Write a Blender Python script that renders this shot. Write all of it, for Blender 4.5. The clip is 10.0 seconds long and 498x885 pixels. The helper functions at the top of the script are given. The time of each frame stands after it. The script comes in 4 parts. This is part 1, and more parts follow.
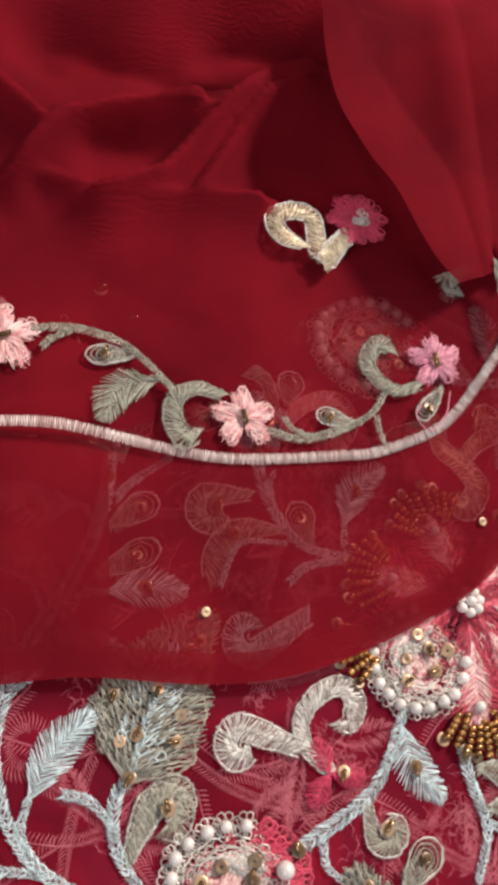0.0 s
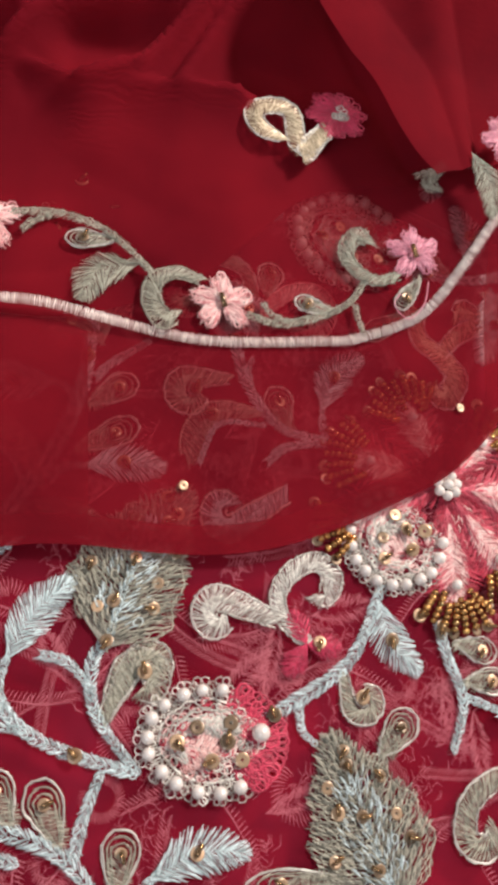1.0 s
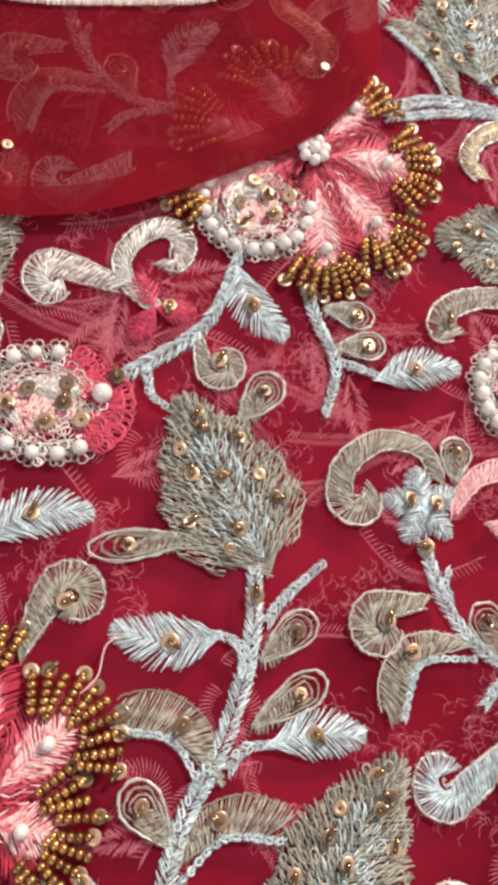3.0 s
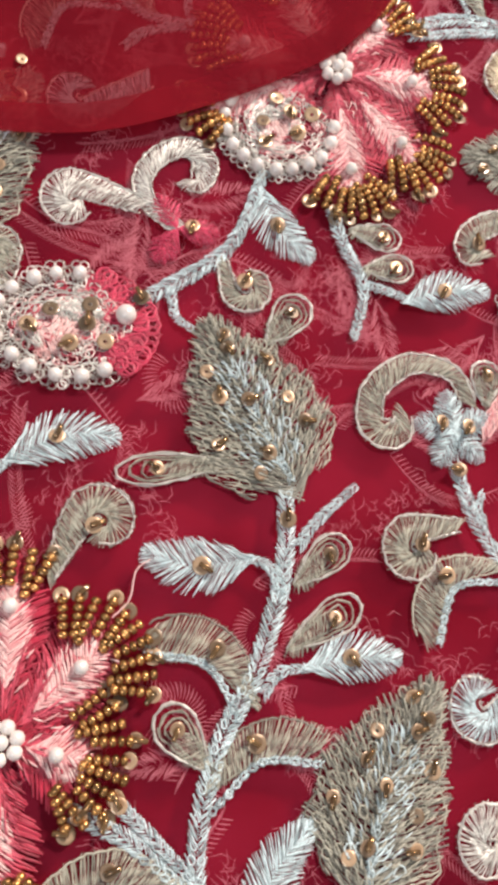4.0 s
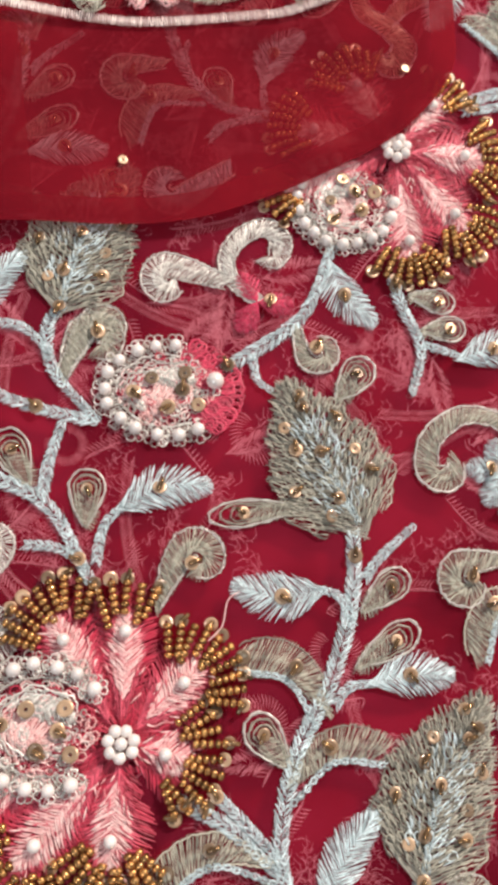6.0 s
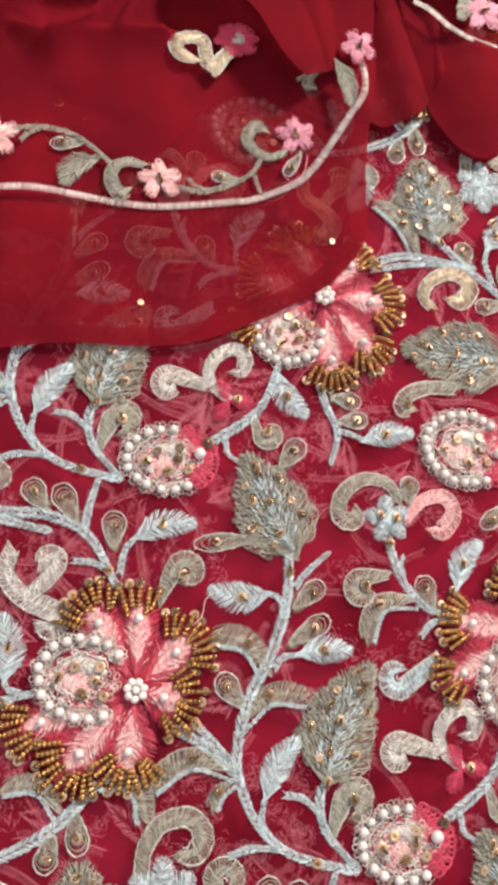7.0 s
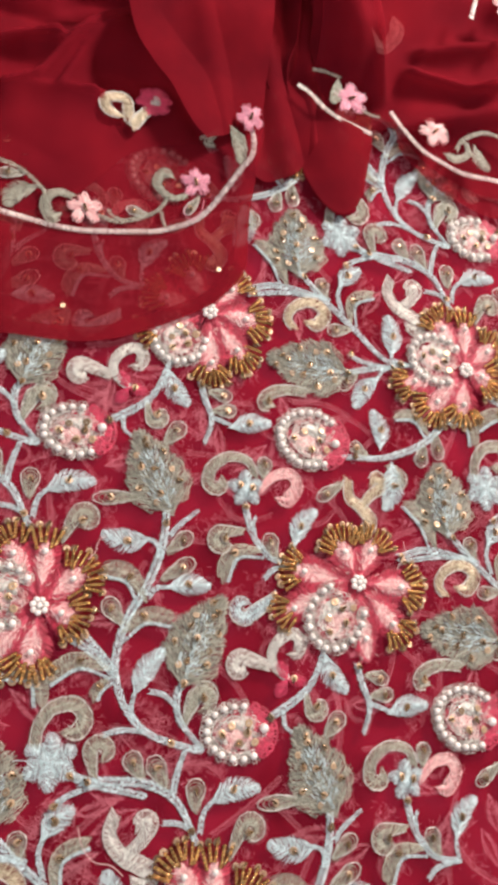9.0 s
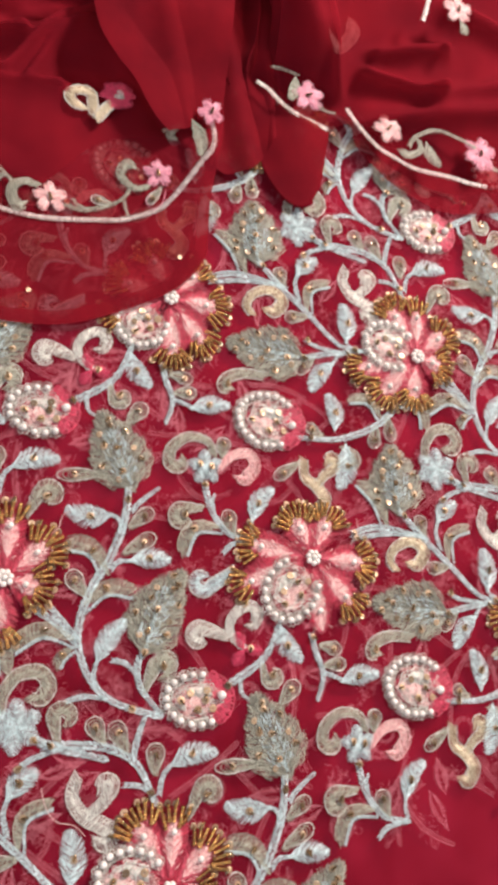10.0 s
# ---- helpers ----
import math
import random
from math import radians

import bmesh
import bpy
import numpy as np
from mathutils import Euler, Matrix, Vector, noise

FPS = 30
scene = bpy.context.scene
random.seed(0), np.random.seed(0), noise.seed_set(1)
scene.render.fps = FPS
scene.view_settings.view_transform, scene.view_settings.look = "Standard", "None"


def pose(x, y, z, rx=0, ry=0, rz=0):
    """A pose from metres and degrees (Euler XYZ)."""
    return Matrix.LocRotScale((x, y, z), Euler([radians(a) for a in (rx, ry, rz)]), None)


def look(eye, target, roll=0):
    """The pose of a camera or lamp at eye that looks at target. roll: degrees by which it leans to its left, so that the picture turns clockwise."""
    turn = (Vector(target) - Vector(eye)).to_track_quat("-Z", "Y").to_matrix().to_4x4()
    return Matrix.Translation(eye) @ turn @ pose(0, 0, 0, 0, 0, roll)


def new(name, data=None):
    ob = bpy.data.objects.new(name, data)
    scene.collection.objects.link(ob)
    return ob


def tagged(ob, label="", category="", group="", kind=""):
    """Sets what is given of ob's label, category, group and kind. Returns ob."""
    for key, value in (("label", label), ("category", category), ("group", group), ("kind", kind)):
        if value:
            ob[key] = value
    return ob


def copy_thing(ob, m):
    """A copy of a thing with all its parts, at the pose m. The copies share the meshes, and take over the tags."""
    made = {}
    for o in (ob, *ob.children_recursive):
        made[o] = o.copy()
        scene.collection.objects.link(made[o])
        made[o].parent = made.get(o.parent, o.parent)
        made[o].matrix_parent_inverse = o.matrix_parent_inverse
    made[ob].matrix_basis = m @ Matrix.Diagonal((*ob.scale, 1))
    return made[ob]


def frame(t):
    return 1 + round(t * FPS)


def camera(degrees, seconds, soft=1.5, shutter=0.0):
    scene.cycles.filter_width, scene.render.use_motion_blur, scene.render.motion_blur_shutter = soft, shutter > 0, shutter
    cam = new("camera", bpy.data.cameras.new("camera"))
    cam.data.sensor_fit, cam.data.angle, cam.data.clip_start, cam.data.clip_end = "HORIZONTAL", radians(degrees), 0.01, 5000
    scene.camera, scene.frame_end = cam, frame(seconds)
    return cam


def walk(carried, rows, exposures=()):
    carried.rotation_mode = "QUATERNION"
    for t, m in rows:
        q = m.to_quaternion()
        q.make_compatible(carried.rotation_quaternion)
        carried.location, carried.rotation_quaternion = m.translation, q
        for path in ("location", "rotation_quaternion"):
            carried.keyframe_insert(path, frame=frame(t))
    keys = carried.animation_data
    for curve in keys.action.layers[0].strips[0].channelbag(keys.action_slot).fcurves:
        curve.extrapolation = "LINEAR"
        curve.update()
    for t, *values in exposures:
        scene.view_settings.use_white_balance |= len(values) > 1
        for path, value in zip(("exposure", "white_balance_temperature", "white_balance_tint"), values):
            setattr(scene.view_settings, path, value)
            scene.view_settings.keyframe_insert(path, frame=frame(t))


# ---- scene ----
cam = camera(32.30, 10.0, 4.6)
PATH = [
    (0, (0.03000, 0.03003, 0.21709), (0.08539, 0.08525, 0.03302), 37.85),
    (0.5, (0.03095, 0.00952, 0.21706), (0.08470, 0.06597, 0.03288), 36.34),
    (1, (0.03405, -0.00173, 0.21174), (0.08780, 0.05378, 0.02726), 36.74),
    (1.5, (0.04240, -0.01762, 0.20100), (0.09451, 0.03640, 0.01562), 36.07),
    (2, (0.05357, -0.03848, 0.19563), (0.10462, 0.01343, 0.00935), 35.46),
    (2.5, (0.06420, -0.06066, 0.18264), (0.11419, -0.00997, -0.00425), 34.39),
    (2.7, (0.06761, -0.06588, 0.18096), (0.11677, -0.01625, -0.00645), 33.93),
    (3.8, (0.07143, -0.08423, 0.17400), (0.11780, -0.03992, -0.01543), 33.84),
    (4, (0.06109, -0.08093, 0.17111), (0.11042, -0.03838, -0.01799), 36.77),
    (4.5, (0.05432, -0.07714, 0.17107), (0.09851, -0.03655, -0.01972), 34.86),
    (5, (0.04622, -0.07231, 0.16901), (0.08834, -0.03292, -0.02249), 34.45),
    (5.5, (0.04408, -0.07086, 0.17040), (0.08212, -0.03075, -0.02181), 31.07),
    (6, (0.05641, -0.07066, 0.20423), (0.08906, -0.02976, 0.01120), 26.01),
    (6.2, (0.06120, -0.06982, 0.22733), (0.09292, -0.02830, 0.03427), 24.66),
    (7.3, (0.03080, -0.08718, 0.32998), (0.07641, -0.04431, 0.14003), 36.16),
    (7.5, (0.03183, -0.09318, 0.33855), (0.07781, -0.05036, 0.14868), 37.10),
    (8, (0.03751, -0.09962, 0.36985), (0.08895, -0.05880, 0.18093), 42.51),
    (8.5, (0.03128, -0.10379, 0.38343), (0.08873, -0.06397, 0.19604), 46.65),
    (9, (0.02254, -0.10976, 0.39848), (0.08551, -0.07061, 0.21274), 49.61),
    (9.5, (0.02063, -0.11826, 0.40624), (0.08678, -0.07925, 0.22157), 50.92),
    (10, (0.02219, -0.12539, 0.41441), (0.09113, -0.08679, 0.23068), 52.08),
]

walk(cam, [(t, look(eye, target, roll)) for t, eye, target, roll in PATH],
     exposures=((0, -0.25), (1, -0.2), (2, -0.02), (2.7, 0.0), (4, -0.02), (5.5, -0.08), (7.3, 0.05), (10, 0.05)))

MM = 0.001
rng = random.Random(7)

# ---- world and light ----
world = bpy.data.worlds.new("room_light")
scene.world = world
world.use_nodes = True
world.node_tree.nodes["Background"].inputs[0].default_value = (0.95, 0.97, 1.0, 1)
world.node_tree.nodes["Background"].inputs[1].default_value = 0.30


def area_lamp(name, eye, target, size, power, colour):
    data = bpy.data.lights.new(name, "AREA")
    data.shape, data.size, data.energy, data.color = "DISK", size, power, colour
    ob = new(name, data)
    ob.matrix_world = look(eye, target)
    return ob


area_lamp("ceiling_lamp", (1.05, 0.72, 1.0), (0.15, 0.0, 0), 0.26, 38.0, (1.0, 0.93, 0.87))
area_lamp("window_light", (-0.95, -0.75, 1.25), (0.10, -0.05, 0), 0.70, 12.0, (0.86, 0.93, 1.0))


# ---- materials ----
def material(name):
    m = bpy.data.materials.new(name)
    m.use_nodes = True
    return m, m.node_tree.nodes, m.node_tree.links, m.node_tree.nodes["Principled BSDF"]


def thread_material(name, dark, light, rough=0.5, metal=0.0, sheen=0.3):
    """Embroidery yarn: every strand takes its own tone, with fine twist along it."""
    m, n, l, p = material(name)
    g = n.new("ShaderNodeNewGeometry")
    ramp = n.new("ShaderNodeMix")
    ramp.data_type = "RGBA"
    ramp.inputs[6].default_value, ramp.inputs[7].default_value = (*dark, 1), (*light, 1)
    tex = n.new("ShaderNodeTexNoise")
    tex.inputs["Scale"].default_value, tex.inputs["Detail"].default_value = 1500, 2
    co = n.new("ShaderNodeTexCoord")
    l.new(co.outputs["Object"], tex.inputs["Vector"])
    add = n.new("ShaderNodeMath")
    add.operation = "MULTIPLY_ADD"
    add.inputs[1].default_value = 0.75
    l.new(g.outputs["Random Per Island"], add.inputs[0])
    half = n.new("ShaderNodeMath")
    half.operation = "MULTIPLY"
    half.inputs[1].default_value = 0.3
    l.new(tex.outputs["Fac"], half.inputs[0])
    l.new(half.outputs[0], add.inputs[2])
    curve = n.new("ShaderNodeMath")
    curve.operation = "POWER"
    curve.inputs[1].default_value = 0.85
    l.new(add.outputs[0], curve.inputs[0])
    l.new(curve.outputs[0], ramp.inputs[0])
    l.new(ramp.outputs[2], p.inputs["Base Color"])
    bump = n.new("ShaderNodeBump")
    bump.inputs["Strength"].default_value, bump.inputs["Distance"].default_value = 0.5, 0.0001
    l.new(tex.outputs["Fac"], bump.inputs["Height"])
    l.new(bump.outputs[0], p.inputs["Normal"])
    p.inputs["Roughness"].default_value, p.inputs["Metallic"].default_value = rough, metal
    p.inputs["Sheen Weight"].default_value = sheen
    return m


def bead_material(name, colour, rough, metal, coat=0.0, vary=0.3, alpha=1.0):
    m, n, l, p = material(name)
    info = n.new("ShaderNodeObjectInfo")
    mix = n.new("ShaderNodeMix")
    mix.data_type = "RGBA"
    mix.inputs[6].default_value = (*[c * (1 - vary) for c in colour], 1)
    mix.inputs[7].default_value = (*[min(1, c * (1 + vary)) for c in colour], 1)
    l.new(info.outputs["Random"], mix.inputs[0])
    l.new(mix.outputs[2], p.inputs["Base Color"])
    p.inputs["Roughness"].default_value, p.inputs["Metallic"].default_value = rough, metal
    p.inputs["Coat Weight"].default_value = coat
    p.inputs["Alpha"].default_value = alpha
    return m


SILVER_BLUE = thread_material("silver_blue_yarn", (0.09, 0.125, 0.13), (0.88, 0.99, 0.99))
GREY = thread_material("grey_olive_yarn", (0.03, 0.026, 0.018), (0.63, 0.57, 0.44))
FRINGE = thread_material("crimson_fringe_yarn", (0.24, 0.006, 0.025), (0.74, 0.045, 0.11))
SILVER = thread_material("silver_yarn", (0.18, 0.14, 0.11), (1.0, 0.93, 0.84), 0.36, 0.2)
GOLD = thread_material("gold_zari_yarn", (0.22, 0.14, 0.07), (0.90, 0.74, 0.52), 0.32, 0.3)
PINK = thread_material("pink_yarn", (0.28, 0.008, 0.03), (0.86, 0.12, 0.18))
PALE_PINK = thread_material("pale_pink_yarn", (0.62, 0.24, 0.22), (1.0, 0.72, 0.66))
# olive yarn darkened to paint the shade in gaps between leaf stitches
GAP_SHADE_GREY = thread_material("gap_shade_olive_yarn", (0.07, 0.06, 0.045), (0.40, 0.36, 0.29))
CORAL = thread_material("coral_pink_yarn", (0.62, 0.09, 0.12), (1.0, 0.76, 0.69))
ROSE = thread_material("rose_pink_yarn", (0.48, 0.08, 0.15), (0.98, 0.46, 0.54))
MAGENTA = thread_material("magenta_yarn", (0.36, 0.006, 0.04), (0.78, 0.045, 0.13))
CRIMSON = thread_material("crimson_yarn", (0.20, 0.004, 0.018), (0.62, 0.022, 0.065))
SAGE = thread_material("sage_yarn", (0.07, 0.065, 0.04), (0.58, 0.54, 0.42))
PEARL = bead_material("pearl_gloss", (0.82, 0.72, 0.66), 0.30, 0.05, 0.4, 0.10)
BRONZE = bead_material("bronze_bead", (0.50, 0.25, 0.085), 0.26, 0.85, 0.3, 0.45)
COPPER_SEQUIN = bead_material("copper_sequin", (0.42, 0.27, 0.165), 0.36, 0.35, 0.3, 0.60)
BUGLE = bead_material("bugle_glass", (0.24, 0.13, 0.055), 0.15, 0.7, 0.6, 0.45)


def chiffon(name, dark, light, cover, weave=2600.0, crinkle=0.0004, bands=150):
    """Sheer crinkled cloth: threads let part of the light straight through."""
    m, n, l, p = material(name)
    out = n["Material Output"]
    co = n.new("ShaderNodeTexCoord")
    big = n.new("ShaderNodeTexNoise")
    big.inputs["Scale"].default_value, big.inputs["Detail"].default_value = 32, 5
    fine = n.new("ShaderNodeTexWave")
    fine.wave_type, fine.bands_direction = "BANDS", "Y"
    fine.inputs["Scale"].default_value, fine.inputs["Distortion"].default_value = bands, 14
    fine.inputs["Detail"].default_value, fine.inputs["Detail Scale"].default_value = 4, 0.9
    grain = n.new("ShaderNodeTexNoise")
    grain.inputs["Scale"].default_value = weave
    for t in (big, fine, grain):
        l.new(co.outputs["Object"], t.inputs["Vector"])
    mix = n.new("ShaderNodeMix")
    mix.data_type = "RGBA"
    mix.inputs[6].default_value, mix.inputs[7].default_value = (*dark, 1), (*light, 1)
    tone = n.new("ShaderNodeMath")
    tone.operation = "MULTIPLY_ADD"
    tone.inputs[1].default_value = 0.3
    l.new(grain.outputs["Fac"], tone.inputs[0])
    scaled = n.new("ShaderNodeMath")
    scaled.operation = "MULTIPLY_ADD"
    scaled.inputs[1].default_value, scaled.inputs[2].default_value = 1.7, -0.5
    l.new(big.outputs["Fac"], scaled.inputs[0])
    l.new(scaled.outputs[0], tone.inputs[2])
    l.new(tone.outputs[0], mix.inputs[0])
    l.new(mix.outputs[2], p.inputs["Base Color"])
    p.inputs["Roughness"].default_value, p.inputs["Sheen Weight"].default_value = 0.88, 0.03
    p.inputs["Sheen Tint"].default_value = (1.0, 0.35, 0.4, 1)
    p.inputs["Specular IOR Level"].default_value = 0.05
    bump = n.new("ShaderNodeBump")
    bump.inputs["Strength"].default_value, bump.inputs["Distance"].default_value = 0.6, crinkle
    l.new(fine.outputs["Fac"], bump.inputs["Height"])
    l.new(bump.outputs[0], p.inputs["Normal"])
    thin = n.new("ShaderNodeBsdfTranslucent")
    l.new(mix.outputs[2], thin.inputs["Color"])
    cloth = n.new("ShaderNodeMixShader")
    cloth.inputs[0].default_value = 0.3
    l.new(p.outputs[0], cloth.inputs[1])
    l.new(thin.outputs[0], cloth.inputs[2])
    if cover >= 1:
        l.new(p.outputs[0], out.inputs[0])
        return m
    clear = n.new("ShaderNodeBsdfTransparent")
    clear.inputs[0].default_value = (1.0, 0.74, 0.76, 1)
    see = n.new("ShaderNodeMixShader")
    see.inputs[0].default_value = cover
    l.new(clear.outputs[0], see.inputs[1])
    l.new(cloth.outputs[0], see.inputs[2])
    l.new(see.outputs[0], out.inputs[0])
    return m


# pale end of the mottling paints the hazy sheen of the layer behind
BASE_CHIFFON = chiffon("crimson_chiffon", (0.15, 0.004, 0.014), (0.52, 0.035, 0.085), 0.42, crinkle=0.00003)
LINING = chiffon("maroon_lining", (0.20, 0.006, 0.018), (0.32, 0.010, 0.028), 1, crinkle=0.00003)
GROUND = chiffon("pale_sheet", (0.50, 0.47, 0.43), (0.62, 0.59, 0.55), 1, crinkle=0.00005)
VEIL = chiffon("veil_chiffon", (0.17, 0.006, 0.015), (0.40, 0.014, 0.028), 0.63, crinkle=0.00018, bands=200)
# doubled veil cloth: denser, its colour darkened for the shade of deep folds
SHADED_THICK_VEIL = chiffon("shaded_doubled_chiffon", (0.12, 0.004, 0.010), (0.30, 0.009, 0.018), 0.88, crinkle=0.00006)


# ---- building helpers (lengths in millimetres) ----
def finish(name, verts, faces, mat, parent=None, label="", smooth=True, at=(0, 0, 0)):
    me = bpy.data.meshes.new(name)
    me.from_pydata([(x * MM, y * MM, z * MM) for x, y, z in verts], [], faces)
    if smooth:
        me.polygons.foreach_set("use_smooth", [True] * len(me.polygons))
    me.materials.append(mat)
    ob = new(name, me)
    if parent:
        ob.parent = parent
    ob.location = [v * MM for v in at]
    if label:
        ob["label"] = label
    return ob


def placed(name, data, parent, x, y, z, turn=0.0, tip=(0.0, 0.0), size=1.0):
    """A piece that shares the mesh of its kind."""
    ob = new(name, data)
    ob.parent = parent
    ob.matrix_basis = Matrix.LocRotScale((x * MM, y * MM, z * MM), Euler((tip[0], tip[1], turn)), (size, size, size))
    return ob


class Strands:
    """Collects strands of yarn as thin tubes, each an island of its own."""

    def __init__(self):
        self.verts, self.faces = [], []

    def add(self, pts, r=0.2, taper=0.35):
        n, first = len(pts), len(self.verts)
        for i, (x, y, z) in enumerate(pts):
            a, b = pts[max(0, i - 1)], pts[min(n - 1, i + 1)]
            dx, dy = b[0] - a[0], b[1] - a[1]
            d = math.hypot(dx, dy) or 1.0
            sx, sy = -dy / d, dx / d
            q = r * (taper if i in (0, n - 1) else 1.0)
            self.verts += [(x + sx * q, y + sy * q, z - 0.45 * q), (x, y, z + q), (x - sx * q, y - sy * q, z - 0.45 * q)]
        for i in range(n - 1):
            for k in range(2):
                self.faces.append((first + 3 * i + k, first + 3 * i + k + 1, first + 3 * i + 4 + k, first + 3 * i + 3 + k))

    def done(self, name, mat, parent, label=""):
        return finish(name, self.verts, self.faces, mat, parent, label)


def spline(pts, n):
    """n points evenly along a smooth curve through a few."""
    p = [np.array(q, float) for q in pts]
    p = [2 * p[0] - p[1], *p, 2 * p[-1] - p[-2]]
    fine = []
    for i in range(1, len(p) - 2):
        for t in np.linspace(0, 1, 16, endpoint=False):
            a, b, c, d = p[i - 1:i + 3]
            fine.append(0.5 * (2 * b + (c - a) * t + (2 * a - 5 * b + 4 * c - d) * t * t + (3 * b - a - 3 * c + d) * t ** 3))
    fine.append(p[-2])
    fine = np.array(fine)
    s = np.concatenate([[0], np.cumsum(np.hypot(*np.diff(fine, axis=0).T))])
    u = np.linspace(0, s[-1], n)
    return np.stack([np.interp(u, s, fine[:, 0]), np.interp(u, s, fine[:, 1])], 1), s[-1]


def normals(c):
    d = np.gradient(c, axis=0)
    d /= np.hypot(d[:, 0], d[:, 1])[:, None] + 1e-9
    return d, np.stack([-d[:, 1], d[:, 0]], 1)


def ribbon(st, pts, width, slant=1.2, gap=0.36, high=0.9, r=0.14, low=0.2, rough=0.45, edged=True, edge_bag=None):
    """Strands laid side by side across a curved band; width(s) is its breadth along it."""
    n = 60
    c, length = spline(pts, n)
    d, m = normals(c)
    s = np.linspace(0, 1, n)
    for u in np.arange(0.01, 0.995, gap / max(length, 1)):
        w = width(u) / 2
        if w < 0.12:
            continue
        x, y = np.interp(u, s, c[:, 0]), np.interp(u, s, c[:, 1])
        dx, dy = np.interp(u, s, d[:, 0]), np.interp(u, s, d[:, 1])
        nx, ny = np.interp(u, s, m[:, 0]), np.interp(u, s, m[:, 1])
        cuts = (-1.0, 1.0) if w < 1.3 else (-1.0, rng.uniform(-0.25, 0.25), 1.0) if w < 2.6 else (-1.0, rng.uniform(-0.5, -0.2), rng.uniform(0.15, 0.5), 1.0)
        w0, w1 = w * (1 + rng.uniform(-0.12, 0.12)), w * (1 + rng.uniform(-0.12, 0.12))
        k = slant * min(1, w) + rng.uniform(-rough, rough)
        for a, b in zip(cuts, cuts[1:]):
            row = []
            for t in (0.0, 0.5, 1.0):
                v = a + (b - a) * (t * 1.12 - 0.06)
                q = v * (w0 if v < 0 else w1)
                lift = 0.28 * (1 - (2 * t - 1) ** 2)
                row.append((x + nx * q + dx * k * v, y + ny * q + dy * k * v, low + high * max(0.0, 1 - v * v) * min(1, w / 1.5) + lift + rng.uniform(-0.05, 0.14)))
            st.add(row, r * rng.uniform(0.8, 1.25), 0.5)
    for side in (-1, 1) if edged else ():
        edge = [(c[i, 0] + m[i, 0] * side * width(s[i]) / 2, c[i, 1] + m[i, 1] * side * width(s[i]) / 2) for i in range(1, n - 1, 2) if width(s[i]) > 0.3]
        if len(edge) > 4:
            outline(edge_bag or st, edge, 0.2, 0.5, 2 * len(edge), 0.22)
            if edge_bag:
                outline(edge_bag, edge, 0.17, 0.75, 2 * len(edge), 0.4)


def herringbone(st, pts, width, lean=4.2, gap=0.40, high=0.6, r=0.145, low=0.2, stretch=1.0):
    """Satin leaf: short strands in two rows run from the midrib out and forward to both edges."""
    n = 60
    c, length = spline(pts, n)
    d, m = normals(c)
    s = np.linspace(0, 1, n)
    for side in (-1, 1):
        for u in np.arange(0.0, 1.0, gap / max(length, 1)):
            w = width(u) / 2 * (1 + rng.uniform(-0.12, 0.2))
            if w < 0.15:
                continue
            x, y = np.interp(u, s, c[:, 0]), np.interp(u, s, c[:, 1])
            dx, dy = np.interp(u, s, d[:, 0]), np.interp(u, s, d[:, 1])
            nx, ny = np.interp(u, s, m[:, 0]) * side, np.interp(u, s, m[:, 1]) * side
            k = lean * min(1.0, w / 2) * stretch * rng.uniform(0.8, 1.2)
            split = rng.uniform(0.38, 0.66)
            for a, b in ((-0.1, split + 0.06), (split - 0.08, 1.0)) if w > 1.6 else ((-0.1, 1.0),):
                row = []
                for t in (0.0, 0.5, 1.0):
                    v = a + (b - a) * t
                    row.append((x + nx * w * v + dx * k * (v - 0.5), y + ny * w * v + dy * k * (v - 0.5),
                                low + high * (1 - v * v) + 0.3 * (1 - (2 * t - 1) ** 2) + rng.uniform(-0.06, 0.16)))
                st.add(row, r * rng.uniform(0.8, 1.3), 0.5)


def rope(st, pts, width=3.0, step=0.8, r=0.19, high=0.75, fade=0.72):
    """Chain-stitched stem: two rows of short slanted stitches meet along the middle like a plait."""
    c, length = spline(pts, 80)
    d, m = normals(c)
    s = np.linspace(0, 1, 80)
    count = max(3, int(length / step))
    for i in range(count):
        u = (i + 0.5) / count
        x, y = np.interp(u, s, c[:, 0]), np.interp(u, s, c[:, 1])
        dx, dy = np.interp(u, s, d[:, 0]), np.interp(u, s, d[:, 1])
        nx, ny = np.interp(u, s, m[:, 0]), np.interp(u, s, m[:, 1])
        w = width / 2 * (fade + (1 - fade) * math.sin(math.pi * min(1, 0.2 + u))) * rng.uniform(0.88, 1.12)
        for side in (-1, 1):
            back = rng.uniform(0.75, 1.25) * min(1.5, 0.8 * w)
            shift = rng.uniform(-0.22, 0.22) + (0.35 if side > 0 else 0.0)
            row = []
            for a, q, z in ((-back, 1.0, 0.15), (-0.25 * back, 0.62, 0.85), (0.75 * back, 0.06, 0.75)):
                row.append((x + nx * q * w * side + dx * (a + shift), y + ny * q * w * side + dy * (a + shift), 0.12 + z * high + rng.uniform(-0.06, 0.12)))
            st.add(row, r * rng.uniform(0.75, 1.2), 0.55)
            if i % 3 == 0:
                q = rng.uniform(0.45, 0.75) * w * side
                chain_loop(st, x + nx * q, y + ny * q, math.atan2(dy, dx) - side * 0.35, 1.9, 0.35 + 0.7 * high, 0.34, 0.13)


def outline(st, pts, r=0.22, z=0.4, n=28, wobble=0.12, closed=False):
    c, length = spline(pts, n)
    st.add([(x + rng.uniform(-wobble, wobble), y + rng.uniform(-wobble, wobble), z + rng.uniform(-0.05, 0.15)) for x, y in c], r, 0.6)


